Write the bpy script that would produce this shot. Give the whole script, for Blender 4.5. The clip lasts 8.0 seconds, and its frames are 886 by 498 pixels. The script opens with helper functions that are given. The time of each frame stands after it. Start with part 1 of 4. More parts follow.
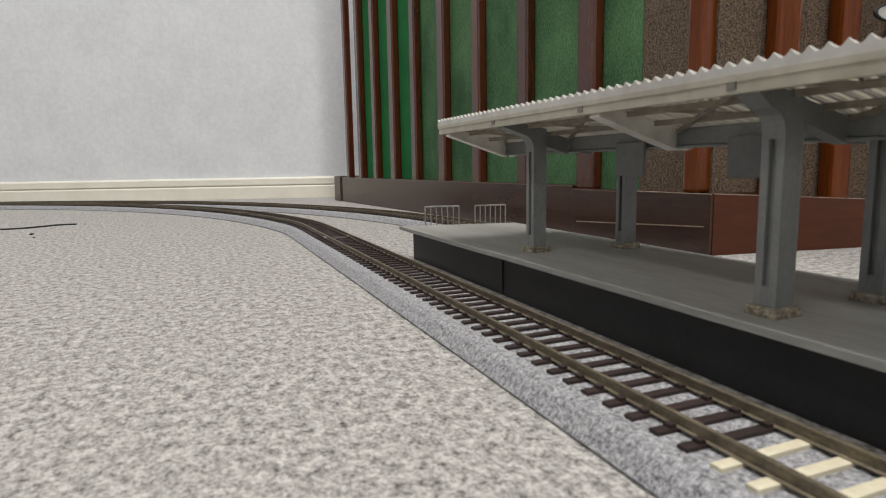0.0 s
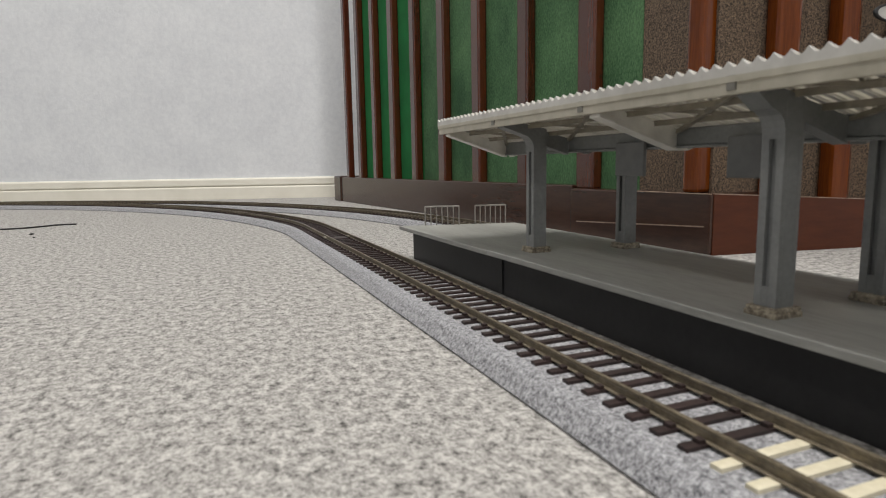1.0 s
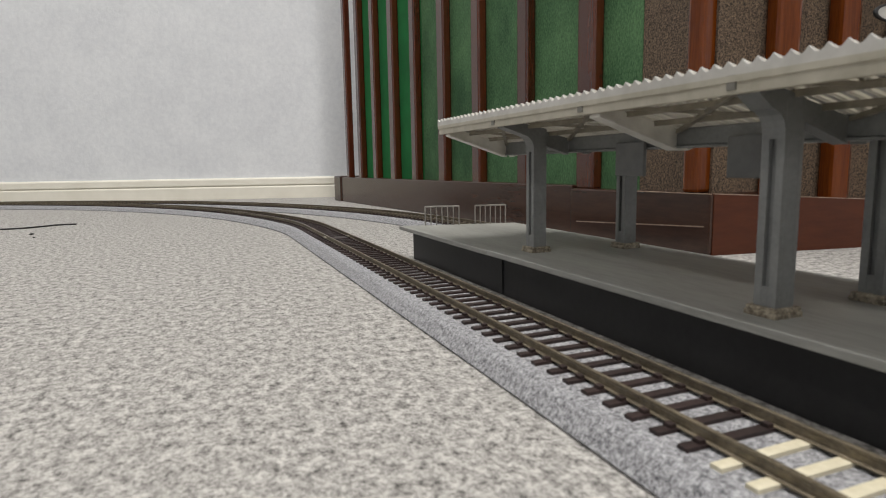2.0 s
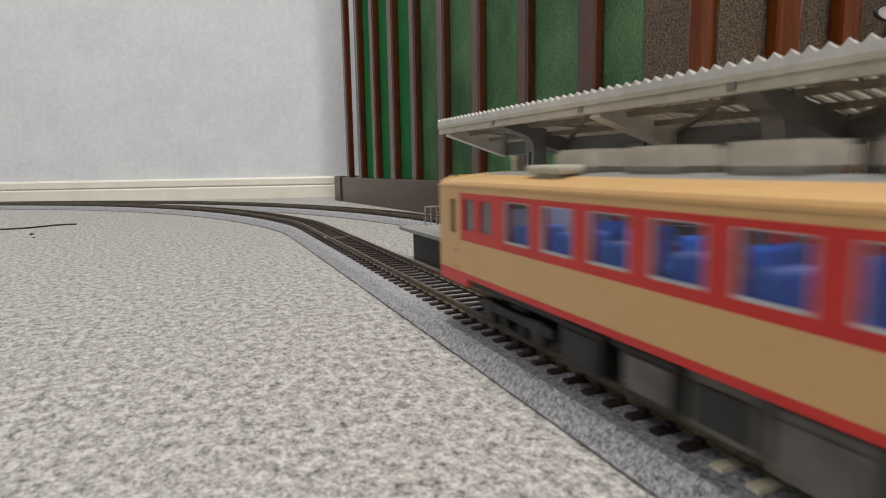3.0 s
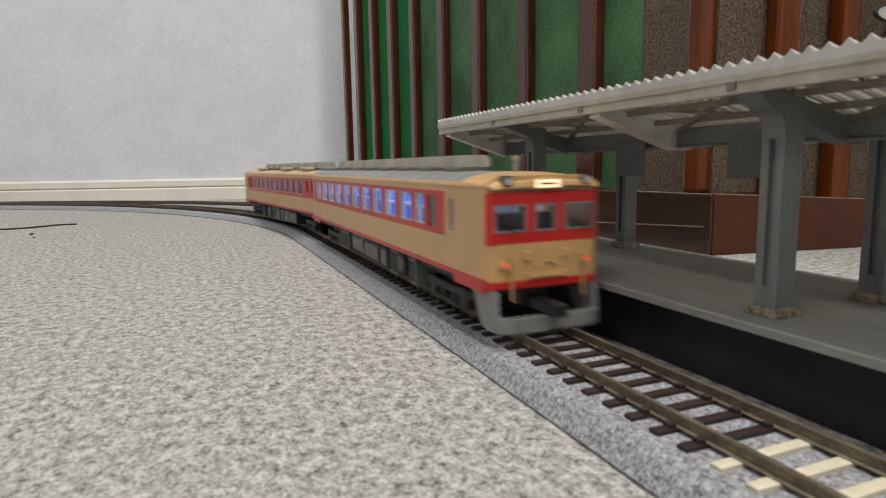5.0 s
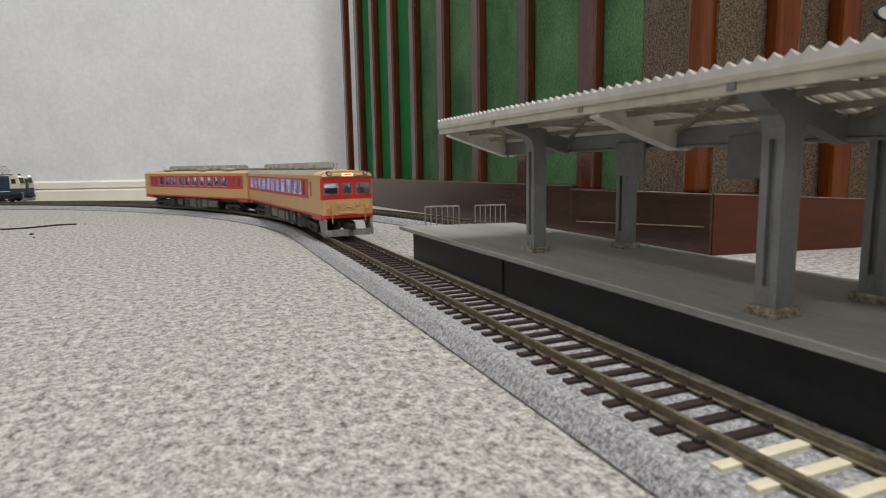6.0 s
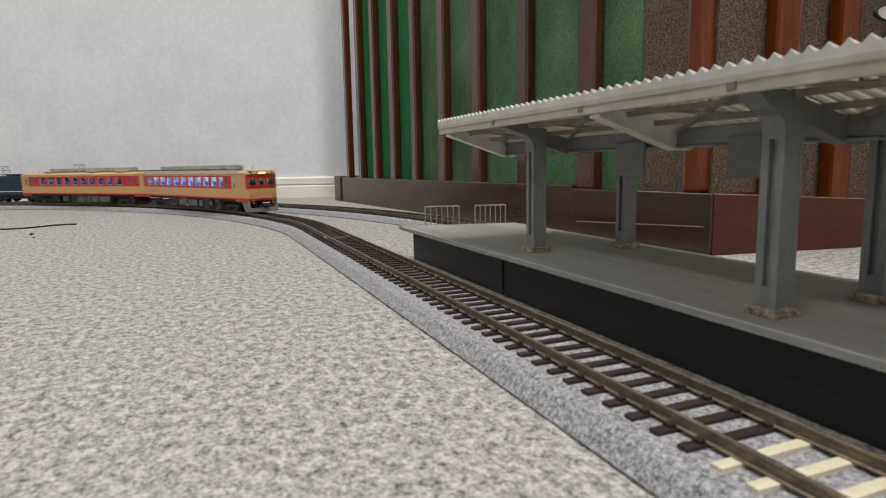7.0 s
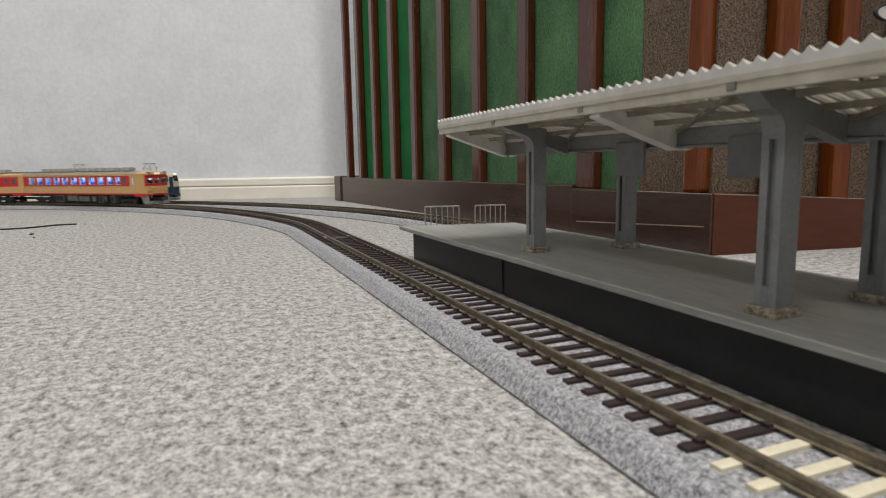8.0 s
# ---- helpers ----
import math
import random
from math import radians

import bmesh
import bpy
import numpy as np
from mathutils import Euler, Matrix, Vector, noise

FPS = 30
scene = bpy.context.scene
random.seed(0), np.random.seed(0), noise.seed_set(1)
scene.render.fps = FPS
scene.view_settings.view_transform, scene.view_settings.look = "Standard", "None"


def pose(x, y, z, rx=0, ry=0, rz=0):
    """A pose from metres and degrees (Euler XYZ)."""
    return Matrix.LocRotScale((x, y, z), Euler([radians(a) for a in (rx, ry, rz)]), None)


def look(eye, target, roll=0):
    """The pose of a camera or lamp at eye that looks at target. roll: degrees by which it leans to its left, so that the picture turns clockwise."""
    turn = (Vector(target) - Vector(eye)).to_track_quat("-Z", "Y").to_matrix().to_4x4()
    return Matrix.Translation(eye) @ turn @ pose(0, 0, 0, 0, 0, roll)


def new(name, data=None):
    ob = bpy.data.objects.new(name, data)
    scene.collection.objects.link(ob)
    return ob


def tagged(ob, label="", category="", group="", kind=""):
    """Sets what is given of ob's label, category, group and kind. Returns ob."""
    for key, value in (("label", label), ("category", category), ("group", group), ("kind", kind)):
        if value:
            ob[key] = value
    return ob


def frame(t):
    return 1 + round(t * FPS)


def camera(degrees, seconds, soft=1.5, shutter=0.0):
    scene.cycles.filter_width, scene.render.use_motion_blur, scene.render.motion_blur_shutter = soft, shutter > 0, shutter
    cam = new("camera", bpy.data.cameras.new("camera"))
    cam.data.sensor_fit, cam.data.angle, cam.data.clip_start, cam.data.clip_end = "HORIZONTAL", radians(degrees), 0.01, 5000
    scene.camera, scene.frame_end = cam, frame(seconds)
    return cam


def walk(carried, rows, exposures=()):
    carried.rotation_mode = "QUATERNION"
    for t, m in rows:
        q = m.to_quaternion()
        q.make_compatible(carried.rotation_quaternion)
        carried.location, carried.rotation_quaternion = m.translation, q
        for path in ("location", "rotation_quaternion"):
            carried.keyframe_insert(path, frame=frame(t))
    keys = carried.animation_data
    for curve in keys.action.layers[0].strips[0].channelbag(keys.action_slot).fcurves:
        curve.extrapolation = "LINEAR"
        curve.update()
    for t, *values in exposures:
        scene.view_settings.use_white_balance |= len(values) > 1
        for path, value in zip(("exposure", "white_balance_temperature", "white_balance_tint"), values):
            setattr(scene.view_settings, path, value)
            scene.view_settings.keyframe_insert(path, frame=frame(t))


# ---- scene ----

# ---- camera ----
MM = 0.001
EYE = (-0.0906, 0.0, 0.0567)
YAW, DROP, ROLL = 22.03, 7.98, -1.0
cam = camera(72.36, 8.0, soft=1.0, shutter=0.5)
aim = (EYE[0] + math.sin(radians(YAW)) * math.cos(radians(DROP)),
       EYE[1] + math.cos(radians(YAW)) * math.cos(radians(DROP)),
       EYE[2] - math.sin(radians(DROP)))
VIEW = look(EYE, aim, ROLL)
cam.data.dof.use_dof = True
cam.data.dof.focus_distance, cam.data.dof.aperture_fstop = 0.6, 42.0
walk(cam, [(0.0, VIEW), (8.0, VIEW)], [(0.0, 0.0), (2.4, 0.0), (3.2, -0.07), (4.6, -0.09), (5.8, -0.05), (8.0, -0.03)])

# ---- light ----
world = bpy.data.worlds.new("room_world")
world.use_nodes = True
scene.world = world
world.node_tree.nodes["Background"].inputs[0].default_value = (0.9, 0.95, 1.0, 1)
world.node_tree.nodes["Background"].inputs[1].default_value = 0.25


def ceiling_lamp(x, y, sx, sy, watts):
    data = bpy.data.lights.new("ceiling_lamp", "AREA")
    data.shape, data.size, data.size_y, data.energy = "RECTANGLE", sx, sy, watts
    data.color = (1.0, 0.965, 0.92)
    ob = new("ceiling_lamp", data)
    ob.location = (x, y, 2.36)
    return ob


ceiling_lamp(0.15, -1.5, 0.3, 1.2, 33)
ceiling_lamp(0.0, 0.25, 0.3, 1.0, 36)
ceiling_lamp(-1.7, -0.8, 0.3, 1.2, 24)


# ---- materials ----
def material(name, rough=0.6, metal=0.0):
    m = bpy.data.materials.new(name)
    m.use_nodes = True
    b = m.node_tree.nodes["Principled BSDF"]
    b.inputs["Roughness"].default_value = rough
    b.inputs["Metallic"].default_value = metal
    return m, m.node_tree, b


def node(tree, kind, **settings):
    n = tree.nodes.new(kind)
    for key, value in settings.items():
        n.inputs[key.replace("_", " ")].default_value = value
    return n


def noisy(name, dark, light, scale, rough=0.6, metal=0.0, bump=0.0, fine=0.0, stretch=(1, 1, 1), low=0.35, high=0.65, detail=4.0, random_tint=0.0, coat=0.0, space="Object"):
    """A colour that varies between two tones by noise; scale in features a metre; fine: scale of a second, finer grain."""
    m, tree, b = material(name, rough, metal)
    co = node(tree, "ShaderNodeTexCoord")
    mp = node(tree, "ShaderNodeMapping", Scale=stretch)
    tree.links.new(co.outputs[space], mp.inputs[0])
    n1 = node(tree, "ShaderNodeTexNoise", Scale=scale, Detail=detail, Roughness=0.6)
    tree.links.new(mp.outputs[0], n1.inputs["Vector"])
    value = n1.outputs[0]
    if fine:
        n2 = node(tree, "ShaderNodeTexNoise", Scale=fine, Detail=3.0, Roughness=0.7)
        tree.links.new(mp.outputs[0], n2.inputs["Vector"])
        mix = node(tree, "ShaderNodeMath")
        mix.operation = "ADD"
        tree.links.new(value, mix.inputs[0])
        tree.links.new(n2.outputs[0], mix.inputs[1])
        half = node(tree, "ShaderNodeMath")
        half.operation = "MULTIPLY"
        half.inputs[1].default_value = 0.5
        tree.links.new(mix.outputs[0], half.inputs[0])
        value = half.outputs[0]
    ramp = node(tree, "ShaderNodeValToRGB")
    ramp.color_ramp.elements[0].position, ramp.color_ramp.elements[1].position = low, high
    ramp.color_ramp.elements[0].color, ramp.color_ramp.elements[1].color = (*dark, 1), (*light, 1)
    tree.links.new(value, ramp.inputs[0])
    out = ramp.outputs[0]
    if random_tint:
        info = node(tree, "ShaderNodeObjectInfo")
        mr = node(tree, "ShaderNodeMapRange")
        mr.inputs[3].default_value, mr.inputs[4].default_value = 1 - random_tint, 1 + random_tint
        tree.links.new(info.outputs["Random"], mr.inputs[0])
        hsv = node(tree, "ShaderNodeHueSaturation")
        tree.links.new(mr.outputs[0], hsv.inputs["Value"])
        tree.links.new(out, hsv.inputs["Color"])
        out = hsv.outputs[0]
    tree.links.new(out, b.inputs["Base Color"])
    b.inputs["Coat Weight"].default_value = coat
    if bump:
        bp = node(tree, "ShaderNodeBump", Strength=1.0, Distance=bump)
        tree.links.new(value, bp.inputs["Height"])
        tree.links.new(bp.outputs[0], b.inputs["Normal"])
    return m


CARPET = noisy("grey_carpet", (0.05, 0.0475, 0.044), (0.55, 0.531, 0.503), 340, 0.95, bump=0.0002, fine=980, stretch=(1, 0.75, 1), low=0.355, high=0.62, detail=4.0)
WALLPAPER = noisy("pale_wallpaper", (0.615, 0.63, 0.66), (0.72, 0.735, 0.755), 14, 0.8, bump=0.0007, fine=120, low=0.36, high=0.62, detail=7.0)
CREAM_WOOD = noisy("cream_baseboard", (0.73, 0.70, 0.61), (0.79, 0.76, 0.67), 30, 0.45)
DARK_WOOD = noisy("dark_brown_wood", (0.030, 0.0145, 0.010), (0.060, 0.028, 0.0178), 40, 0.22, fine=300, stretch=(1, 0.15, 1))
RED_WOOD = noisy("red_brown_wood", (0.040, 0.008, 0.003), (0.09, 0.020, 0.006), 60, 0.24, fine=500, stretch=(1, 1, 0.1), random_tint=0.15, coat=0.5)
GREEN_TURF = noisy("green_turf", (0.014, 0.066, 0.022), (0.11, 0.235, 0.10), 800, 0.75, fine=14, stretch=(1, 1, 0.6), low=0.39, high=0.64, bump=0.0012)
GREEN_FELT = noisy("green_felt", (0.002, 0.115, 0.024), (0.004, 0.155, 0.034), 30, 0.9)
BROWN_TURF = noisy("brown_turf", (0.012, 0.007, 0.004), (0.34, 0.235, 0.15), 820, 0.75, bump=0.0015, fine=2100, low=0.41, high=0.66)
FOAM = noisy("grey_foam_roadbed", (0.06, 0.061, 0.068), (0.52, 0.52, 0.54), 850, 0.8, bump=0.0004, fine=2100, low=0.38, high=0.64)
SLEEPER = noisy("dark_brown_sleeper", (0.014, 0.008, 0.007), (0.036, 0.020, 0.018), 300, 0.55, random_tint=0.2)
CREAM_SLEEPER = noisy("cream_sleeper", (0.55, 0.50, 0.36), (0.70, 0.65, 0.50), 300, 0.5)
RAIL = noisy("brass_tinted_rail", (0.09, 0.075, 0.052), (0.23, 0.19, 0.13), 200, 0.4, metal=0.4, fine=900)
PLATFORM_TOP = noisy("grey_platform_top", (0.215, 0.215, 0.199), (0.32, 0.317, 0.294), 90, 0.55, fine=900, stretch=(1, 0.12, 1))
PLATFORM_WALL = noisy("black_platform_wall", (0.010, 0.010, 0.011), (0.02, 0.02, 0.021), 60, 0.45, fine=400)
COLUMN_GREY = noisy("grey_plastic", (0.135, 0.14, 0.138), (0.19, 0.195, 0.192), 120, 0.42, fine=700)
ROOF_GREY = noisy("pale_grey_plastic", (0.46, 0.45, 0.42), (0.58, 0.57, 0.54), 100, 0.5)
ROOF_WHITE = noisy("off_white_plastic", (0.58, 0.57, 0.54), (0.68, 0.67, 0.64), 100, 0.5)
FASCIA = noisy("warm_grey_plastic", (0.37, 0.345, 0.275), (0.49, 0.46, 0.38), 100, 0.5)
CREAM = noisy("cream_car_paint", (0.52, 0.318, 0.135), (0.575, 0.355, 0.153), 60, 0.33, fine=500)
RED = noisy("red_car_paint", (0.46, 0.014, 0.012), (0.54, 0.02, 0.016), 60, 0.35)

# pale tone that also carries the painted highlight of the plinth's top edges
EDGE_WOOD = noisy("pale_wood_edge", (0.20, 0.13, 0.09), (0.34, 0.25, 0.19), 200, 0.5)
RED_GLOSS = noisy("red_brown_plinth", (0.066, 0.019, 0.009), (0.098, 0.028, 0.0125), 30, 0.25, fine=260, stretch=(0.15, 1, 1))
ORANGE_WOOD = noisy("orange_brown_wood", (0.085, 0.017, 0.002), (0.17, 0.042, 0.005), 70, 0.16, fine=600, stretch=(1, 1, 0.08), random_tint=0.1, coat=0.1)
BLACK = noisy("black_plastic", (0.008, 0.008, 0.008), (0.016, 0.016, 0.016), 200, 0.45)
JOINER = noisy("silvery_joiner", (0.16, 0.14, 0.10), (0.34, 0.31, 0.25), 400, 0.4, metal=0.5)
STEEL = noisy("thin_grey_metal", (0.22, 0.21, 0.195), (0.32, 0.305, 0.28), 300, 0.4, metal=0.4)
LATTICE = noisy("taupe_lattice_plastic", (0.17, 0.15, 0.115), (0.25, 0.225, 0.175), 150, 0.5)
FASCIA_DARK = noisy("dark_warm_grey_plastic", (0.15, 0.145, 0.125), (0.22, 0.21, 0.185), 200, 0.5)
FASCIA_PALE = noisy("pale_arm_plastic", (0.60, 0.585, 0.535), (0.74, 0.725, 0.675), 140, 0.5)
BASE_BROWN = noisy("grubby_base", (0.10, 0.078, 0.052), (0.42, 0.37, 0.28), 350, 0.6, fine=1200, low=0.42, high=0.62)
BOARD_GREY = noisy("board_grey", (0.12, 0.123, 0.122), (0.15, 0.153, 0.15), 200, 0.6)
ROOF_CAR = noisy("grey_car_roof", (0.17, 0.172, 0.168), (0.225, 0.226, 0.22), 120, 0.5)
UNIT = noisy("beige_grey_unit", (0.36, 0.335, 0.275), (0.45, 0.42, 0.35), 150, 0.5)
SKIRT = noisy("grey_skirt", (0.17, 0.17, 0.16), (0.24, 0.24, 0.225), 150, 0.5)
UNDER = noisy("dark_underframe", (0.007, 0.007, 0.007), (0.018, 0.0175, 0.017), 200, 0.6)
UNDER_GREY = noisy("grey_underfloor", (0.075, 0.072, 0.064), (0.14, 0.135, 0.12), 200, 0.55, random_tint=0.25)
WHEEL = noisy("dark_wheel_steel", (0.035, 0.032, 0.03), (0.09, 0.085, 0.08), 300, 0.4, metal=0.6)
FROST = noisy("frosted_pane", (0.10, 0.09, 0.105), (0.15, 0.14, 0.155), 300, 0.25)
RUBBER = noisy("grey_rubber", (0.16, 0.155, 0.15), (0.23, 0.225, 0.22), 300, 0.5)
WINDOW_FRAME = noisy("silver_window_frame", (0.40, 0.39, 0.385), (0.50, 0.49, 0.485), 300, 0.4, metal=0.2)
SEAT_BLUE = noisy("blue_seat", (0.014, 0.105, 0.40), (0.026, 0.155, 0.52), 300, 0.5)
SEAT_GREY = noisy("inner_grey", (0.26, 0.25, 0.27), (0.34, 0.33, 0.35), 200, 0.5)
WHITE = noisy("inner_white", (0.72, 0.72, 0.74), (0.8, 0.8, 0.82), 200, 0.5)
LENS = noisy("clear_lens", (0.35, 0.35, 0.36), (0.5, 0.5, 0.5), 500, 0.15)
LOCO_BLUE = noisy("loco_blue", (0.007, 0.021, 0.048), (0.010, 0.030, 0.066), 100, 0.35)
LOCO_DARK = noisy("loco_dark", (0.012, 0.020, 0.035), (0.022, 0.032, 0.05), 150, 0.5)
CREAM_PALE = noisy("pale_cream_paint", (0.56, 0.50, 0.36), (0.64, 0.58, 0.43), 100, 0.4)
DARK_GLASS = noisy("dark_glass", (0.01, 0.012, 0.014), (0.016, 0.018, 0.02), 50, 0.08)


def glowing(name, colour, strength):
    m, tree, b = material(name, 0.4)
    b.inputs["Base Color"].default_value = (*colour, 1)
    b.inputs["Emission Color"].default_value = (*colour, 1)
    b.inputs["Emission Strength"].default_value = strength
    return m


TAIL_GLOW = glowing("tail_light_glow", (1.0, 0.06, 0.03), 0.5)
SIGN_GLOW = glowing("destination_glow", (1.0, 0.72, 0.45), 1.2)
HEAD_GLOW = glowing("headlight_glow", (1.0, 0.95, 0.85), 0.9)
LIGHT_STRIP = glowing("interior_strip", (0.80, 0.83, 1.0), 19.0)
DIM_STRIP = glowing("dim_interior_strip", (0.80, 0.83, 1.0), 5.0)


def glazing():
    m, tree, b = material("window_glass", 0.05)
    clear, shine, mix = node(tree, "ShaderNodeBsdfTransparent"), node(tree, "ShaderNodeBsdfGlossy", Roughness=0.06), node(tree, "ShaderNodeMixShader")
    clear.inputs[0].default_value = (0.86, 0.88, 0.93, 1)
    facing, power, scale = node(tree, "ShaderNodeLayerWeight", Blend=0.5), node(tree, "ShaderNodeMath"), node(tree, "ShaderNodeMath")
    power.operation, scale.operation = "POWER", "MULTIPLY_ADD"
    power.inputs[1].default_value, scale.inputs[1].default_value, scale.inputs[2].default_value = 5.0, 0.35, 0.03
    tree.links.new(facing.outputs["Facing"], power.inputs[0])
    tree.links.new(power.outputs[0], scale.inputs[0])
    tree.links.new(scale.outputs[0], mix.inputs[0])
    tree.links.new(clear.outputs[0], mix.inputs[1])
    tree.links.new(shine.outputs[0], mix.inputs[2])
    tree.links.new(mix.outputs[0], tree.nodes["Material Output"].inputs[0])
    return m


def sheeting():
    m = noisy("corrugated_white_sheet", (0.58, 0.57, 0.54), (0.70, 0.69, 0.66), 60, 0.5, fine=500)
    tree = m.node_tree
    b = tree.nodes["Principled BSDF"]
    thin, mix = node(tree, "ShaderNodeBsdfTranslucent"), node(tree, "ShaderNodeMixShader")
    thin.inputs[0].default_value = (0.86, 0.83, 0.75, 1)
    mix.inputs[0].default_value = 0.5
    tree.links.new(b.outputs[0], mix.inputs[1])
    tree.links.new(thin.outputs[0], mix.inputs[2])
    tree.links.new(mix.outputs[0], tree.nodes["Material Output"].inputs[0])
    return m


GLASS, SHEET = glazing(), sheeting()
for wood in (ORANGE_WOOD, RED_GLOSS):
    wood.node_tree.nodes["Principled BSDF"].inputs["Specular IOR Level"].default_value = 0.3


# ---- building helpers; lengths in millimetres ----
def part(name, bm, mat, parent=None, label=""):
    """Links a bmesh, in millimetres, as one mesh object."""
    bmesh.ops.scale(bm, vec=(MM, MM, MM), verts=bm.verts)
    bmesh.ops.recalc_face_normals(bm, faces=bm.faces)
    me = bpy.data.meshes.new(name)
    bm.to_mesh(me)
    bm.free()
    me.materials.append(mat)
    ob = new(name, me)
    if parent:
        ob.parent = parent
    if label:
        tagged(ob, label)
    return ob


def box(bm, x0, x1, y0, y1, z0, z1, bevel=0.0, m=None):
    made = bmesh.ops.create_cube(bm, size=1.0)["verts"]
    bmesh.ops.scale(bm, vec=(x1 - x0, y1 - y0, z1 - z0), verts=made)
    bmesh.ops.translate(bm, vec=((x0 + x1) / 2, (y0 + y1) / 2, (z0 + z1) / 2), verts=made)
    if bevel:
        edges = list({e for v in made for e in v.link_edges})
        got = bmesh.ops.bevel(bm, geom=edges, offset=bevel, segments=2, affect="EDGES", profile=0.5)
        made = list({v for f in got["faces"] for v in f.verts} | {v for v in made if v.is_valid})
    if m:
        bmesh.ops.transform(bm, matrix=m, verts=made)
    return made


def boxed(*args, **kw):
    bm = bmesh.new()
    box(bm, *args, **kw)
    return bm


def rod(bm, a, b, r, n=8):
    a, b = Vector(a), Vector(b)
    d = b - a
    got = bmesh.ops.create_cone(bm, cap_ends=True, segments=n, radius1=r, radius2=r, depth=d.length)["verts"]
    bmesh.ops.transform(bm, matrix=Matrix.Translation((a + b) / 2) @ d.to_track_quat("Z", "Y").to_matrix().to_4x4(), verts=got)
    return got


def prism(bm, outline, axis, a, b):
    """An outline in two axes, drawn out along the third from a to b. Axis 1: outline is (x, z); axis 0: (y, z); axis 2: (x, y)."""
    def at(u, v, w):
        return {0: (w, u, v), 1: (u, w, v), 2: (u, v, w)}[axis]
    n = len(outline)
    va = [bm.verts.new(at(u, v, a)) for u, v in outline]
    vb = [bm.verts.new(at(u, v, b)) for u, v in outline]
    bm.faces.new(va)
    bm.faces.new(vb[::-1])
    for i in range(n):
        j = (i + 1) % n
        bm.faces.new((va[i], vb[i], vb[j], va[j]))
    return va + vb


def thing(name, label, category, group="", kind="", at=None):
    ob = new(name)
    ob.empty_display_size = 0.02
    if at is not None:
        ob.matrix_basis = at
    return tagged(ob, label, category, group, kind)


# ---- lines of the two tracks ----
RAIL_TOP = 9.0
INNER = (0.0, 495.0, 425.0, 70.0, 850.0)     # x, start of the bend, first radius, its length, second radius
OUTER = (124.0, 360.0, 1000.0, 238.0, 841.0)


def line_at(track, s):
    x0, start, r1, l1, r2 = track
    if s <= start:
        return Vector((x0, s)), 0.0
    a = min(s - start, l1) / r1
    p = Vector((x0 - r1 + r1 * math.cos(a), start + r1 * math.sin(a)))
    if s - start > l1:
        b = a + (s - start - l1) / r2
        p, a = p + r2 * Vector((math.cos(b) - math.cos(a), math.sin(b) - math.sin(a))), b
    return p, a


def sweep(bm, track, outline, s0, s1, step):
    """Draws a closed outline (across, up) along a track."""
    n = max(2, int((s1 - s0) / step))
    rings = []
    for i in range(n + 1):
        p, a = line_at(track, s0 + (s1 - s0) * i / n)
        rings.append([bm.verts.new((p.x + u * math.cos(a), p.y + u * math.sin(a), z)) for u, z in outline])
    for r, q in zip(rings, rings[1:]):
        for k in range(len(outline)):
            j = (k + 1) % len(outline)
            bm.faces.new((r[k], r[j], q[j], q[k]))
    bm.faces.new(rings[0])
    bm.faces.new(rings[-1][::-1])


# ---- the room ----
def lumps(xs, ys, cell, seed):
    """Smooth random heights between 0 and 1 with bumps of about one cell."""
    rng = np.random.RandomState(seed)
    gx, gy = (xs - xs[0]) / cell, (ys - ys[0]) / cell
    table = rng.rand(int(gx[-1]) + 3, int(gy[-1]) + 3)
    ix, iy = gx.astype(int), gy.astype(int)
    fx, fy = gx - ix, gy - iy
    fx, fy = (fx * fx * (3 - 2 * fx))[:, None], (fy * fy * (3 - 2 * fy))[None, :]
    a, b = table[ix][:, iy], table[ix + 1][:, iy]
    c, d = table[ix][:, iy + 1], table[ix + 1][:, iy + 1]
    return (a * (1 - fx) + b * fx) * (1 - fy) + (c * (1 - fx) + d * fx) * fy


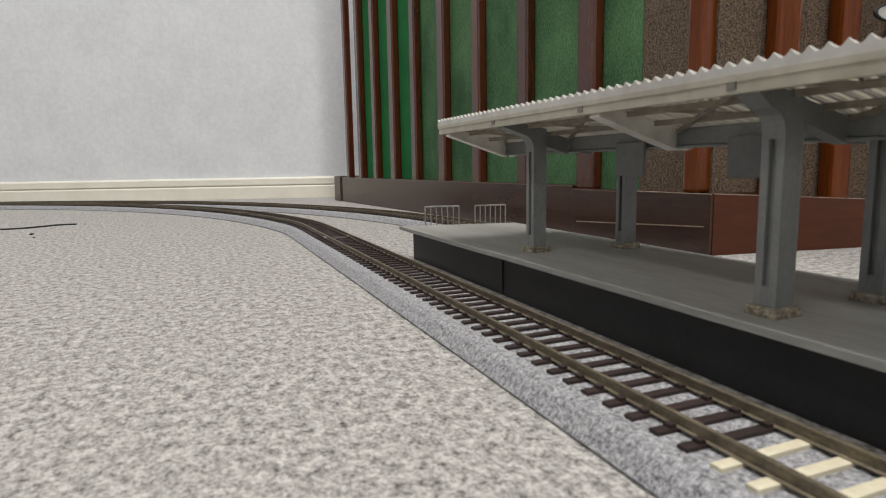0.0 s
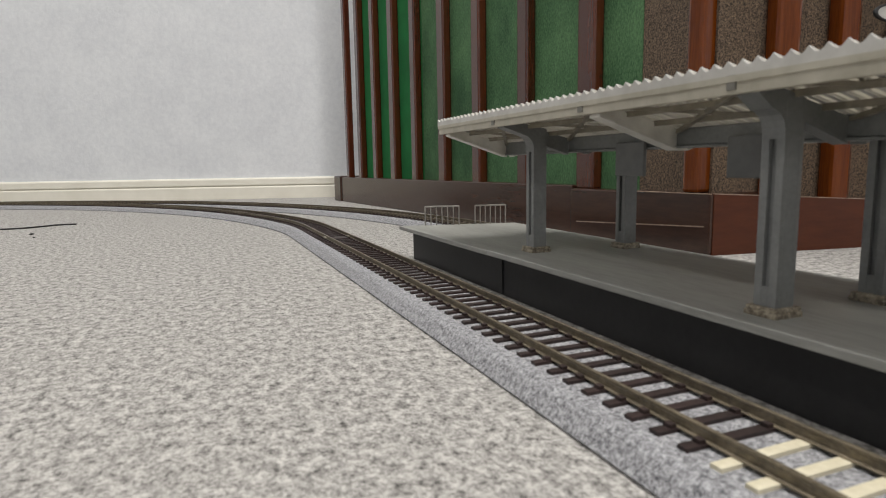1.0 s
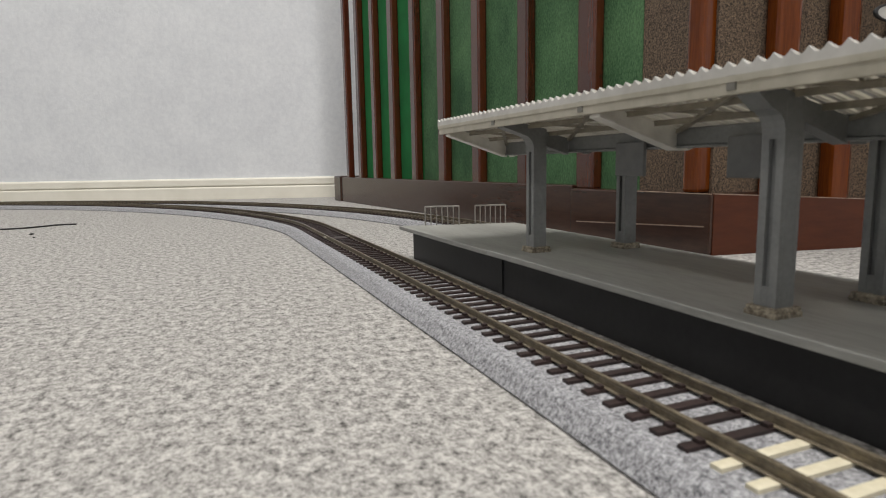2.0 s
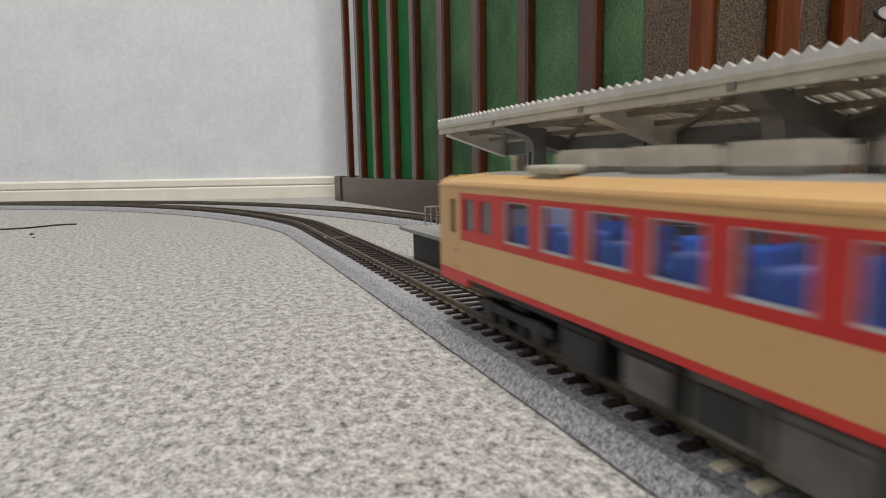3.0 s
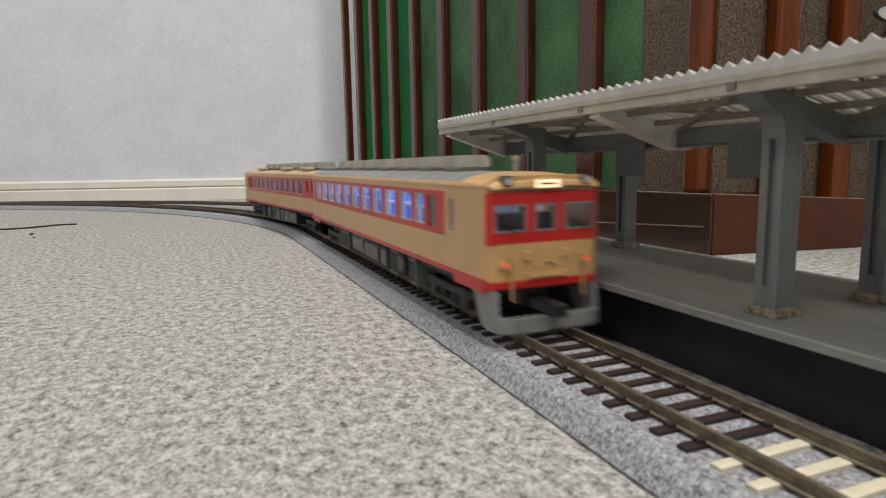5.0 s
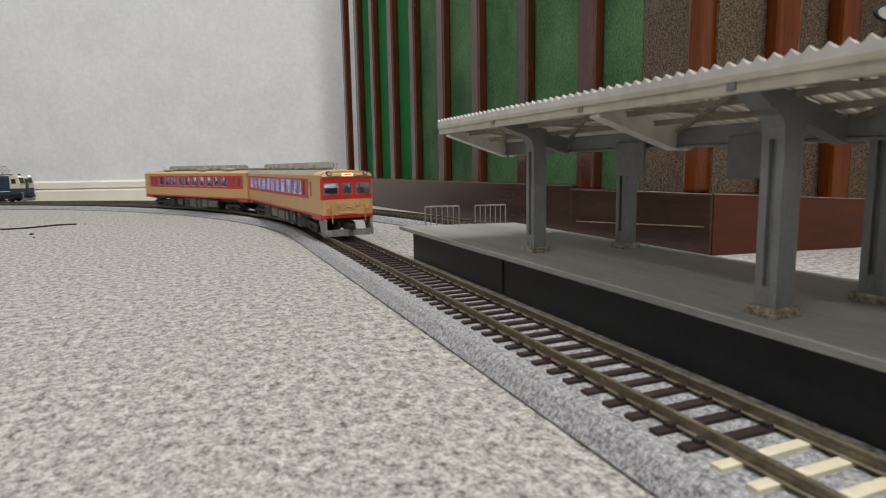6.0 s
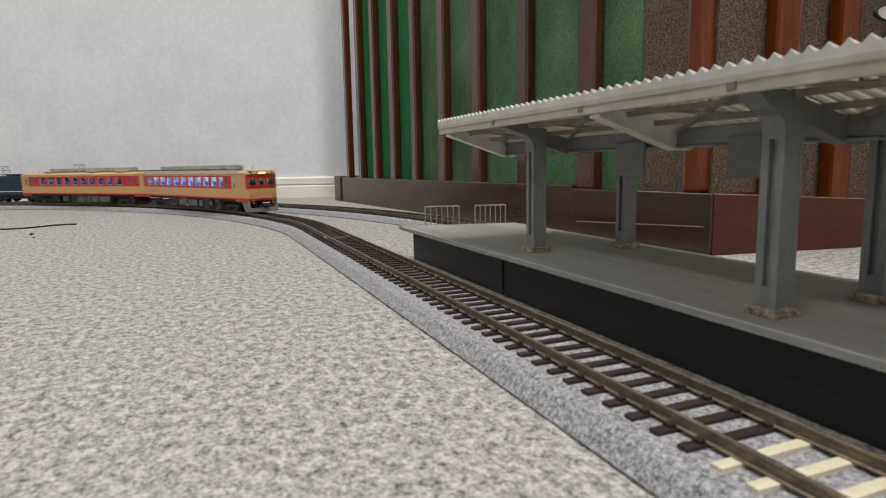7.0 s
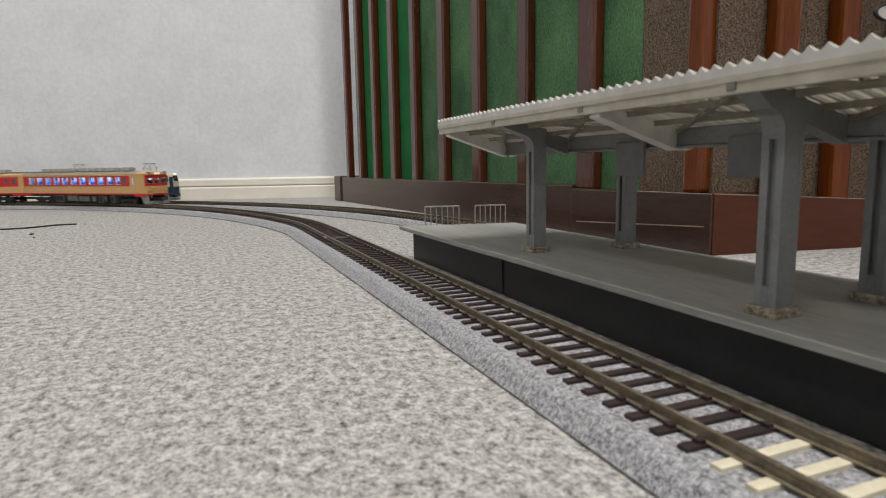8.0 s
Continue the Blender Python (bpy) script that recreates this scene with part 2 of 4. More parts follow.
def carpet():
    """One sheet of carpet; its pile is real relief beside the tracks."""
    fx, fy = np.arange(-760.0, 380.0, 1.9), np.arange(40.0, 900.0, 1.9)
    h = 0.18 * lumps(fx, fy, 3.4, 3) + 0.14 * lumps(fx, fy, 7.5, 4) + 0.14 * lumps(fx, fy, 2.0, 5) - 0.3
    edge = np.minimum.outer(np.minimum(np.arange(len(fx)), np.arange(len(fx))[::-1]), np.minimum(np.arange(len(fy)), np.arange(len(fy))[::-1]))
    h *= np.clip(edge / 8.0, 0, 1)
    xs = np.concatenate(([-3200.0, -1600.0], fx, [1600.0, 3200.0]))
    ys = np.concatenate(([-3200.0, -1200.0], fy, [1800.0, 3200.0]))
    z = np.zeros((len(xs), len(ys)))
    z[2:-2, 2:-2] = h
    gx, gy = np.meshgrid(xs, ys, indexing="ij")
    co = np.stack([gx, gy, z], -1).reshape(-1, 3) * MM
    n, m = len(xs), len(ys)
    first = (np.arange(n - 1)[:, None] * m + np.arange(m - 1)[None, :]).ravel()
    quads = np.stack([first, first + m, first + m + 1, first + 1], -1)
    me = bpy.data.meshes.new("floor")
    me.vertices.add(len(co))
    me.vertices.foreach_set("co", co.ravel())
    me.loops.add(quads.size)
    me.loops.foreach_set("vertex_index", quads.ravel())
    me.polygons.add(len(quads))
    me.polygons.foreach_set("loop_start", np.arange(0, quads.size, 4))
    me.polygons.foreach_set("use_smooth", np.ones(len(quads), bool))
    me.update(calc_edges=True)
    me.validate()
    me.materials.append(CARPET)
    tagged(new("floor", me), "flecked grey carpet with short pile covering the floor", "carpet", kind="structure")


def room():
    carpet()
    turn = Matrix.Translation((135, 1126, 0)) @ Matrix.Rotation(-math.atan2(72, 217), 4, "Z")
    tagged(part("wall_north", boxed(-3300, 2172, 0, 100, 0, 2400, m=turn), WALLPAPER), "pale blue-grey mottled wallpaper wall", "wall", kind="structure")
    bm = bmesh.new()
    prism(bm, [(0, 0), (-8, 0), (-8, 20.6), (-6.6, 22.4), (-4.0, 22.8), (-4.0, 24.6), (-7, 25.0), (-7, 35.0), (-5.2, 37.2), (0, 38)], 0, -2900, 60)
    bmesh.ops.transform(bm, matrix=turn, verts=bm.verts)
    tagged(part("baseboard", bm, CREAM_WOOD), "cream moulded baseboard along the wallpaper wall", "baseboard", kind="structure")
    for nm, b in (("wall_south", (-3000, 2300, -3000, -2900, 0, 2400)), ("wall_west", (-3100, -3000, -3000, 3000, 0, 2400)), ("wall_east", (2200, 2300, -3000, 3000, 0, 2400))):
        tagged(part(nm, boxed(*b), WALLPAPER), "plain pale wallpaper wall closing the room", "wall", kind="structure")
    tagged(part("ceiling", boxed(-3100, 3100, -3100, 3100, 2400, 2480), WALLPAPER), "plain pale ceiling over the room", "ceiling", kind="structure")


room()


# ---- the slatted screen beside the layout ----
def frame_of(a, b):
    """Local x runs from a to b, local y away from the layout."""
    d = (Vector(b) - Vector(a)).normalized()
    return Matrix.Translation(a) @ Matrix.Rotation(math.atan2(d.y, d.x), 4, "Z")


LONG, END = frame_of((123.9, 1002.8, 0), (190.4, 270.1, 0)), frame_of((190.4, 270.1, 0), (297.3, 252.2, 0))
SCREEN_TOP = 900


def screen():
    t = thing("slatted_screen", "tall wooden screen with brown slats over green and brown turf", "screen")
    p = part("plinth", boxed(36, 606.5, 0, 45, 0, 39.0, bevel=1.2, m=LONG), DARK_WOOD, t, "dark brown varnished plinth board")
    part("plinth", boxed(2, 35.5, -2, 45, 0, 40.5, bevel=2.0, m=LONG), DARK_WOOD, t, "dark plinth end cap with rounded edges")
    part("plinth", boxed(607, 735.4, -1.5, 45, 0, 36.6, bevel=1.4, m=LONG), DARK_WOOD, t, "dark brown plinth block")
    part("plinth_trim", boxed(615.4, 731.3, -2.4, -1.4, -0.35, 0.35, m=LONG @ Matrix.Translation((673, 0, 14.3)) @ Matrix.Rotation(-math.atan2(5.4, 116), 4, "Y") @ Matrix.Translation((-673, 0, 0))), EDGE_WOOD, t, "pale edge line")
    bm = bmesh.new()
    prism(bm, [(0.6, 0), (400, 0), (400, 14), (0.6, 36.4)], 1, 0, 40)
    bmesh.ops.transform(bm, matrix=END, verts=bm.verts)
    part("plinth", bm, RED_GLOSS, t, "red-brown varnished plinth board")
    # thin pale strips: wear plus the top edges' gloss highlight, put in as colour
    bm = bmesh.new()
    prism(bm, [(0.8, 36.3), (400, 13.9), (400, 14.4), (0.8, 36.9)], 1, -0.25, 1.2)
    bmesh.ops.transform(bm, matrix=END, verts=bm.verts)
    part("plinth_edge", bm, EDGE_WOOD, t, "worn pale top edge with its highlight painted in")
    part("plinth_edge", boxed(668, 735, -1.75, -0.4, 36.1, 36.75, bevel=0.15, m=LONG), EDGE_WOOD, t, "worn pale top edge with its highlight painted in")
    # turf and felt behind the slats
    for a, b, mat, lab in ((117, 321.5, GREEN_FELT, "smooth bright green felt"), (322, 666, GREEN_TURF, "streaked green artificial turf"), (666.5, 716, BROWN_TURF, "speckled brown turf")):
        part("turf_panel", boxed(a, b, 11, 16, 30, SCREEN_TOP, m=LONG), mat, t, lab)
    part("turf_panel", boxed(8, 420, 13, 18, 6, SCREEN_TOP, m=END), BROWN_TURF, t, "speckled brown turf")
    part("backing", boxed(117, 722, 18, 26, 0, SCREEN_TOP, m=LONG), DARK_WOOD, t)
    for a, w in ((60, 12), (115, 14), (176, 14), (239, 16), (306, 14), (377, 16), (451, 15), (530, 15), (610, 19)):
        part("slat", boxed(a, a + w, 1.0, 11, 36, SCREEN_TOP, bevel=1.8, m=LONG), RED_WOOD, t)
    part("slat", boxed(711, 723, 1.0, 22, 36.4, SCREEN_TOP, bevel=2.4, m=LONG), ORANGE_WOOD, t, "orange-brown varnished corner post")
    for a, b in ((39, 55), (83, 97), (127, 141), (172, 186)):
        part("slat", boxed(a, b, 0.5, 13, 22, SCREEN_TOP, bevel=2.6, m=END), ORANGE_WOOD, t, "orange-brown varnished slat")
    # a black-rimmed badge hung on the brown turf
    g = thing("oval_badge", "black-rimmed pale oval badge hung on the brown turf", "badge")
    bm = bmesh.new()
    n, k = 36, 8
    rings = []
    for i in range(n):
        a = 2 * math.pi * i / n
        rings.append([bm.verts.new(((9.5 + 1.3 * math.cos(2 * math.pi * j / k)) * math.cos(a) * 1.2, 1.2 * math.sin(2 * math.pi * j / k), (9.5 + 1.3 * math.cos(2 * math.pi * j / k)) * math.sin(a) * 0.5)) for j in range(k)])
    for i in range(n):
        for j in range(k):
            bm.faces.new((rings[i][j], rings[(i + 1) % n][j], rings[(i + 1) % n][(j + 1) % k], rings[i][(j + 1) % k]))
    place = END @ Matrix.Translation((114.8, -1.4, 142.0))
    bmesh.ops.transform(bm, matrix=place, verts=bm.verts)
    part("rim", bm, BLACK, g, "black rounded rim")
    bm = bmesh.new()
    prism(bm, [(9.0 * 1.2 * math.cos(2 * math.pi * i / 32), 9.0 * 0.5 * math.sin(2 * math.pi * i / 32)) for i in range(32)], 1, -0.5, 2.0)
    bmesh.ops.transform(bm, matrix=place, verts=bm.verts)
    part("plate", bm, ROOF_GREY, g, "pale oval plate")


screen()


# ---- tracks ----
def sleeper_mesh(name, mat, chairs=True):
    bm = bmesh.new()
    box(bm, -13.9, 13.9, -1.22, 1.22, 4.9, 6.4)
    for c in (-8.25, 8.25) if chairs else ():
        for d in (-1.7, 1.7):
            box(bm, c + d - 0.7, c + d + 0.7, -0.9, 0.9, 6.3, 7.2)
    ob = part(name, bm, mat)
    me = ob.data
    bpy.data.objects.remove(ob)
    return me


def build_track(track, s0, s1, first, last, label, cream=None, far_side=(20.6, 22.5), group="model railway tracks"):
    t = thing("railway_track", label, "railway track", group)
    bm = bmesh.new()
    sweep(bm, track, [(-20.9, -1.0), (-22.0, 0.7), (-19.2, 4.6), (-17.8, 5.6), (far_side[0] - 0.8, 5.6), (far_side[0], 4.4), (far_side[1], 0)], s0, s1, 10)
    part("roadbed", bm, FOAM, t, "speckled grey foam roadbed with sloping sides")
    for c in (-8.25, 8.25):
        bm = bmesh.new()
        o = [(c - 1.0, 6.4), (c - 1.0, 6.65), (c - 0.25, 6.95), (c - 0.25, 8.1), (c - 0.5, 8.35), (c - 0.5, 8.9), (c - 0.38, 9.0), (c + 0.38, 9.0), (c + 0.5, 8.9), (c + 0.5, 8.35), (c + 0.25, 8.1), (c + 0.25, 6.95), (c + 1.0, 6.65), (c + 1.0, 6.4)]
        sweep(bm, track, o, s0, s1, 8)
        part("rail", bm, RAIL, t, "dull brass-tinted steel rail")
    brown, pale = sleeper_mesh("sleeper", SLEEPER), sleeper_mesh("sleeper", CREAM_SLEEPER, False)
    rest = bmesh.new()
    s = 180.9 - 7.335 * 45
    rows = []
    while s > s0:
        s -= 7.335
    while s < s1 - 5:
        s += 7.335
        rows.append(s)
    for s in rows:
        p, a = line_at(track, s)
        if first <= s <= last:
            ob = new("sleeper", pale if cream and cream[0] < s < cream[1] else brown)
            ob.parent = t
            jog = random.uniform(-1.2, 1.2)
            ob.matrix_basis = pose(p.x * MM, p.y * MM, 0, 0, 0, math.degrees(a) + jog)
        else:
            box(rest, -13.9, 13.9, -1.22, 1.22, 4.9, 6.4, m=Matrix.Translation((p.x, p.y, 0)) @ Matrix.Rotation(a, 4, "Z"))
    if rest.verts:
        tagged(part("sleepers", rest, SLEEPER, t), kind="stuff")
    return t


inner_track = build_track(INNER, -1150, 1600, 20, 1450, "straight then curving model track with dark sleepers on grey roadbed", (30, 72.5), (14.0, 15.0))
outer_track = build_track(OUTER, -300, 2560, 300, 1500, "outer curving model track with dark sleepers near the wall")
for c in (-8.25, 8.25):
    for s, q in ((420, 7),):
        p, a = line_at(INNER, s)
        part("rail_joiner", boxed(c - 1.75, c + 1.75, s - q / 2, s + q / 2, 6.45, 7.9, bevel=0.4), JOINER, inner_track, "silvery metal rail joiner")
part("feeder_plate", boxed(-6, 6, 414, 426, 4.6, 6.9, bevel=0.4), SLEEPER, inner_track, "flat dark plate between the rails")


def cable():
    bm = bmesh.new()
    pts = [Vector((x, y, 0.9)) for x, y in ((-448, 716), (-348, 711), (-271, 710), (-252, 711), (-238, 722), (-227, 733), (-218, 736), (-209, 733))]
    for a, b in zip(pts, pts[1:]):
        rod(bm, a, b, 0.8, 8)
    tagged(part("cable", bm, BLACK), "thin black cable lying on the grey carpet", "cable")


cable()
for x, y, r in ((-230, 642, 1.5), (-222, 612, 0.9), (-202, 736, 0.8)):
    bm = bmesh.new()
    bmesh.ops.create_icosphere(bm, subdivisions=1, radius=r)
    bmesh.ops.scale(bm, vec=(1.5, 1.0, 0.55), verts=bm.verts)
    bmesh.ops.translate(bm, vec=(x, y, r * 0.5), verts=bm.verts)
    tagged(part("crumb", bm, UNDER), "tiny dark crumb lying on the grey carpet", "debris", "crumbs on the carpet")


# ---- platform ----
def platform():
    t = thing("station_platform", "grey topped model station platform with black side walls", "platform")

    def slab(y0, ends, mat, z1):
        bm = bmesh.new()
        prism(bm, [(22, y0), (91, y0), (91, ends[1]), (22, ends[0])], 2, z1 - 2.2, z1)
        bmesh.ops.bevel(bm, geom=list(bm.edges), offset=0.25, segments=1, affect="EDGES")
        return part("deck", bm, mat, t, "grey plastic deck with an overhanging lip")

    slab(229.4, (348, 330), PLATFORM_TOP, 20.1)
    slab(-200, (229, 229), PLATFORM_TOP, 20.25)
    for x0, x1 in ((29.6, 32.6), (83, 86)):
        for y0, y1 in ((-200, 228.7), (229.6, 345 if x0 < 50 else 327)):
            part("side_wall", boxed(x0, x1, y0, y1, 0, 18.0, bevel=0.3), PLATFORM_WALL, t, "matt black side wall")
    bm = bmesh.new()
    prism(bm, [(32.8, 341), (82.8, 324), (82.8, 326.5), (32.8, 343.5)], 2, 0, 17.8)
    part("end_wall", bm, PLATFORM_WALL, t, "matt black end wall")
    part("seam_strip", boxed(29.0, 29.8, 228.2, 229.2, 0.5, 17.0), BLACK, t)
    return t


platform()


def fence(a, b):
    t = thing("platform_fence", "small thin grey metal railing at the platform end", "railing", "railings at the platform end")
    a, b = Vector((*a, 0)), Vector((*b, 0))
    n = 6
    for i in range(n + 1):
        p = a.lerp(b, i / n)
        bm = bmesh.new()
        rod(bm, (p.x, p.y, 19.8), (p.x, p.y, 31.6), 0.34 if 0 < i < n else 0.42, 6)
        part("post", bm, STEEL, t)
    bm = bmesh.new()
    rod(bm, (a.x, a.y, 31.4), (b.x, b.y, 31.4), 0.45, 6)
    part("top_rail", bm, STEEL, t)


fence((36.5, 341.8), (56.0, 335.5))
fence((65.5, 332.8), (84.5, 329.6))


# ---- canopy ----
def canopy():
    t = thing("platform_canopy", "grey butterfly canopy with white corrugated roof over the platform", "canopy")
    cx, front, back, y0, y1 = 54.5, 21.3, 87.7, -200, 277
    # corrugated sheets, one each side of the valley
    for side in (-1, 1):
        bm = bmesh.new()
        pitch, steps = 3.85, 10
        n = int((y1 + 1 - y0) / pitch * steps)
        top, under = [], []
        edge = front - 0.6 if side < 0 else back + 0.6
        for i in range(n + 1):
            y = y0 + i * pitch / steps
            w = 0.7 - 1.4 * abs(math.sin(math.pi * i / steps))
            row_t, row_u = [], []
            for k in range(3):
                f = k / 2
                x, z = edge + (cx - edge) * f, 77.3 - 9.2 * f
                row_t.append(bm.verts.new((x, y, z + w)))
                row_u.append(bm.verts.new((x, y, z + w - 0.55)))
            top.append(row_t)
            under.append(row_u)
        for i in range(n):
            for k in range(2):
                bm.faces.new((top[i][k], top[i + 1][k], top[i + 1][k + 1], top[i][k + 1]))
                bm.faces.new((under[i][k], under[i][k + 1], under[i + 1][k + 1], under[i + 1][k]))
            for k in (0, 2):
                bm.faces.new((top[i][k], under[i][k], under[i + 1][k], top[i + 1][k]))
        for i in (0, n):
            for k in range(2):
                bm.faces.new((top[i][k], top[i][k + 1], under[i][k + 1], under[i][k]))
        lip = bmesh.new()
        for i in range(n):
            ya, yb = y0 + i * pitch / steps, y0 + (i + 1) * pitch / steps
            za, zb = (78.0 - 1.4 * abs(math.sin(math.pi * j / steps)) + 0.04 for j in (i, i + 1))
            q = [[lip.verts.new((edge + side * d, y, z)) for y, z in ((ya, 74.6), (yb, 74.6), (yb, zb), (ya, za))] for d in (0.55, 0.02)]
            lip.faces.new(q[0])
            lip.faces.new(q[1][::-1])
            lip.faces.new((q[0][3], q[0][2], q[1][2], q[1][3]))
            lip.faces.new((q[0][1], q[0][0], q[1][0], q[1][1]))
        bmesh.ops.remove_doubles(lip, verts=lip.verts, dist=0.001)
        part("sheet_edge", lip, ROOF_GREY, t, "pale wavy-topped edge of the roof sheet")
        sheet = part("roof_sheet", bm, SHEET, t, "off-white corrugated roof sheet")
        # added ribs stand in for light and shade stripes on the sheet's underside
        ribs = bmesh.new()
        for i in range(int((y1 - y0) / pitch)):
            y = y0 + (i + 0.5) * pitch
            prism(ribs, [(edge - side * 1.6, 75.5), (cx, 67.0), (cx, 66.2), (edge - side * 1.6, 74.7)], 1, y - 0.6, y + 0.6)
        tagged(part("stripe_ribs", ribs, ROOF_WHITE, sheet), "added off-white ribs imitating the sheet's light and shade stripes", kind="stuff")
    # edge boards
    for x in (front, back):
        o = -1 if x == front else 1
        part("fascia", boxed(x - 0.8, x + 0.8, y0, y1, 70.8, 74.5, bevel=0.3), FASCIA, t, "warm grey edge board with a lip")
        part("fascia_lip", boxed(x + o * 0.8, x + o * 1.4, y0, y1, 73.4, 74.8), FASCIA, t)
        for y in (219, 160, 103, 45, -13):
            part("clip", boxed(x - 1.3, x + 1.3, y - 1.3, y + 1.3, 71.6, 75.0, bevel=0.3), FASCIA_DARK, t, "small darker joint clip")
    part("valley_beam", boxed(cx - 2.0, cx + 2.0, y0, 270, 61.2, 66.6, bevel=0.3), COLUMN_GREY, t, "dark grey beam along the valley")
    part("beam_flange", boxed(cx - 3.0, cx + 3.0, y0, 270, 60.4, 61.2, bevel=0.2), COLUMN_GREY, t)
    # cross arms; beside a column the arm runs from the column inwards
    posts = {216: ((38.4, 216), (76.4, 208)), 99.5: ((33.4, 100.0), (68.2, 98.5)), -17: ((33.8, -17), (69.6, -17))}
    for y, mat in ((270, FASCIA_PALE), (216, COLUMN_GREY), (155, FASCIA_PALE), (99.5, COLUMN_GREY), (41, FASCIA_PALE), (-17, COLUMN_GREY), (-73, FASCIA_PALE)):
        for s in (-1, 1):
            e = front + 0.8 if s < 0 else back - 0.8
            c = cx - 2 if s < 0 else cx + 2
            o, yy, wide = e, y, 2.6
            if y in posts:
                o, yy = posts[y][0 if s < 0 else 1]
                wide = 2.0
            f = (o - e) / (c - e)
            ht, hb = 73.9 - 7.7 * f, 70.5 - 10.1 * f
            bm = bmesh.new()
            prism(bm, [(o, ht), (c, 66.2), (c, 60.4), (o, hb)], 1, yy - 1.6, yy + 1.6)
            part("cross_arm", bm, mat, t, "deep tapering cross arm")
            bm = bmesh.new()
            prism(bm, [(o, hb + 0.1), (c, 60.5), (c, 59.7), (o, hb - 0.7)], 1, yy - wide, yy + wide)
            part("arm_flange", bm, mat, t)
    # purlins and bracing under the sheets
    for s in (-1, 1):
        e = front if s < 0 else back
        for f in (0.36, 0.68):
            x, z = e + (cx - e) * f, 74.0 - 8.4 * f
            part("purlin", boxed(x - 0.6, x + 0.6, y0, 275, z - 1.0, z + 0.6), LATTICE, t, "slim warm grey purlin")
        bays = (270, 216, 155, 99.5, 41, -17, -73)
        for ya, yb in zip(bays, bays[1:]):
            for f0, f1 in ((0.06, 0.94), (0.94, 0.06)):
                mid = (ya + yb) / 2
                for p, q in (((f0, ya - 2), (0.5, mid)), ((0.5, mid), (f1, yb + 2))):
                    bm = bmesh.new()
                    a = Vector((e + (cx - e) * p[0], p[1], 73.0 - 8.4 * p[0]))
                    b = Vector((e + (cx - e) * q[0], q[1], 73.0 - 8.4 * q[0]))
                    d = b - a
                    m = Matrix.Translation((a + b) / 2) @ d.to_track_quat("Y", "Z").to_matrix().to_4x4()
                    box(bm, -0.65, 0.65, -d.length / 2, d.length / 2, -0.1, 1.0, m=m)
                    part("brace", bm, LATTICE, t)

    # columns
    def column(x, y, side):
        col = part("column", column_mesh(x, y, side), COLUMN_GREY, t, "grey column with a recessed channel")
        part("base", base_mesh(x, y), BASE_BROWN, col, "grubby brown-edged square base")
        s = side
        head = bmesh.new()
        curve = [(s * 3.0, 61.0)] + [(s * (3.0 + 5.2 * (1 - math.cos(a))), 62.4 + 5.2 * math.sin(a)) for a in (0.2, 0.5, 0.8, 1.1, 1.35)]
        tip = (front if s < 0 else back) - x - s * 0.8
        prism(head, [(x + u, v) for u, v in curve] + [(x + tip, 70.5), (x + tip, 73.7), (x - s * 2.97, 69.9), (x - s * 2.97, 61.0)], 1, y - 2.96, y + 2.96)
        part("bracket", head, COLUMN_GREY, col, "curved bracket under the arm")

    def column_mesh(x, y, side):
        """A square post with a deep channel in each of its two long flanks, closed at the foot."""
        bm = bmesh.new()
        w = 3.0
        box(bm, x - w + 1.3, x + w - 1.3, y - w + 0.05, y + w - 0.05, 20.1, 69.8)
        for sx in (-1, 1):
            a, b = sorted((x + sx * (w - 1.35), x + sx * w))
            for sy in (-1, 1):
                c, d = sorted((y + sy * (w - 2.1), y + sy * w))
                box(bm, a, b, c, d, 20.1, 69.8, bevel=0.2)
            a, b = sorted((x + sx * (w - 1.35), x + sx * (w - 0.1)))
            box(bm, a, b, y - w + 0.4, y + w - 0.4, 20.1, 27.2)
            box(bm, a, b, y - w + 0.4, y + w - 0.4, 64.5, 69.7)
        return bm

    def base_mesh(x, y):
        """A worn foot of two slabs, the upper one chipped out of line."""
        bm = bmesh.new()
        box(bm, x - 4.5, x + 4.5, y - 4.4, y + 4.4, 20.1, 21.5, bevel=0.35)
        box(bm, x - 4.2, x + 4.3, y - 4.2, y + 4.1, 21.4, 22.5, bevel=0.3, m=Matrix.Translation((x, y, 0)) @ Matrix.Rotation(0.03, 4, "Z") @ Matrix.Translation((-x, -y, 0)))
        return bm

    for x, y, s in ((38.4, 216, -1), (77.4, 208, 1), (33.4, 100.0, -1), (68.2, 98.5, 1), (33.8, -17, -1), (69.6, -17, 1), (33.8, -133, -1), (69.6, -133, 1)):
        column(x, y, s)


canopy()
for y0, y1 in ((118.8, 131.2), (167, 181)):
    b = thing("hanging_board", "plain grey board hung under the canopy beam", "sign board", "boards under the canopy")
    part("board", boxed(50.2, 51.8, y0 - 0.8, y1, 51.4, 63.2, bevel=0.4), BOARD_GREY, b)
    for y in (y0 + 2, y1 - 2):
        part("hanger", boxed(51.7, 52.6, y - 0.5, y + 0.5, 60.0, 61.2), BOARD_GREY, b)


# ---- the railcars ----
HALF, WIDE = 130.0, 18.4


def roof_line(w=WIDE, n=14, low=51.8, top=55.9):
    return [(w * math.cos(math.pi * i / n), low + (top - low) * math.sin(math.pi * i / n) ** 0.8) for i in range(n + 1)]


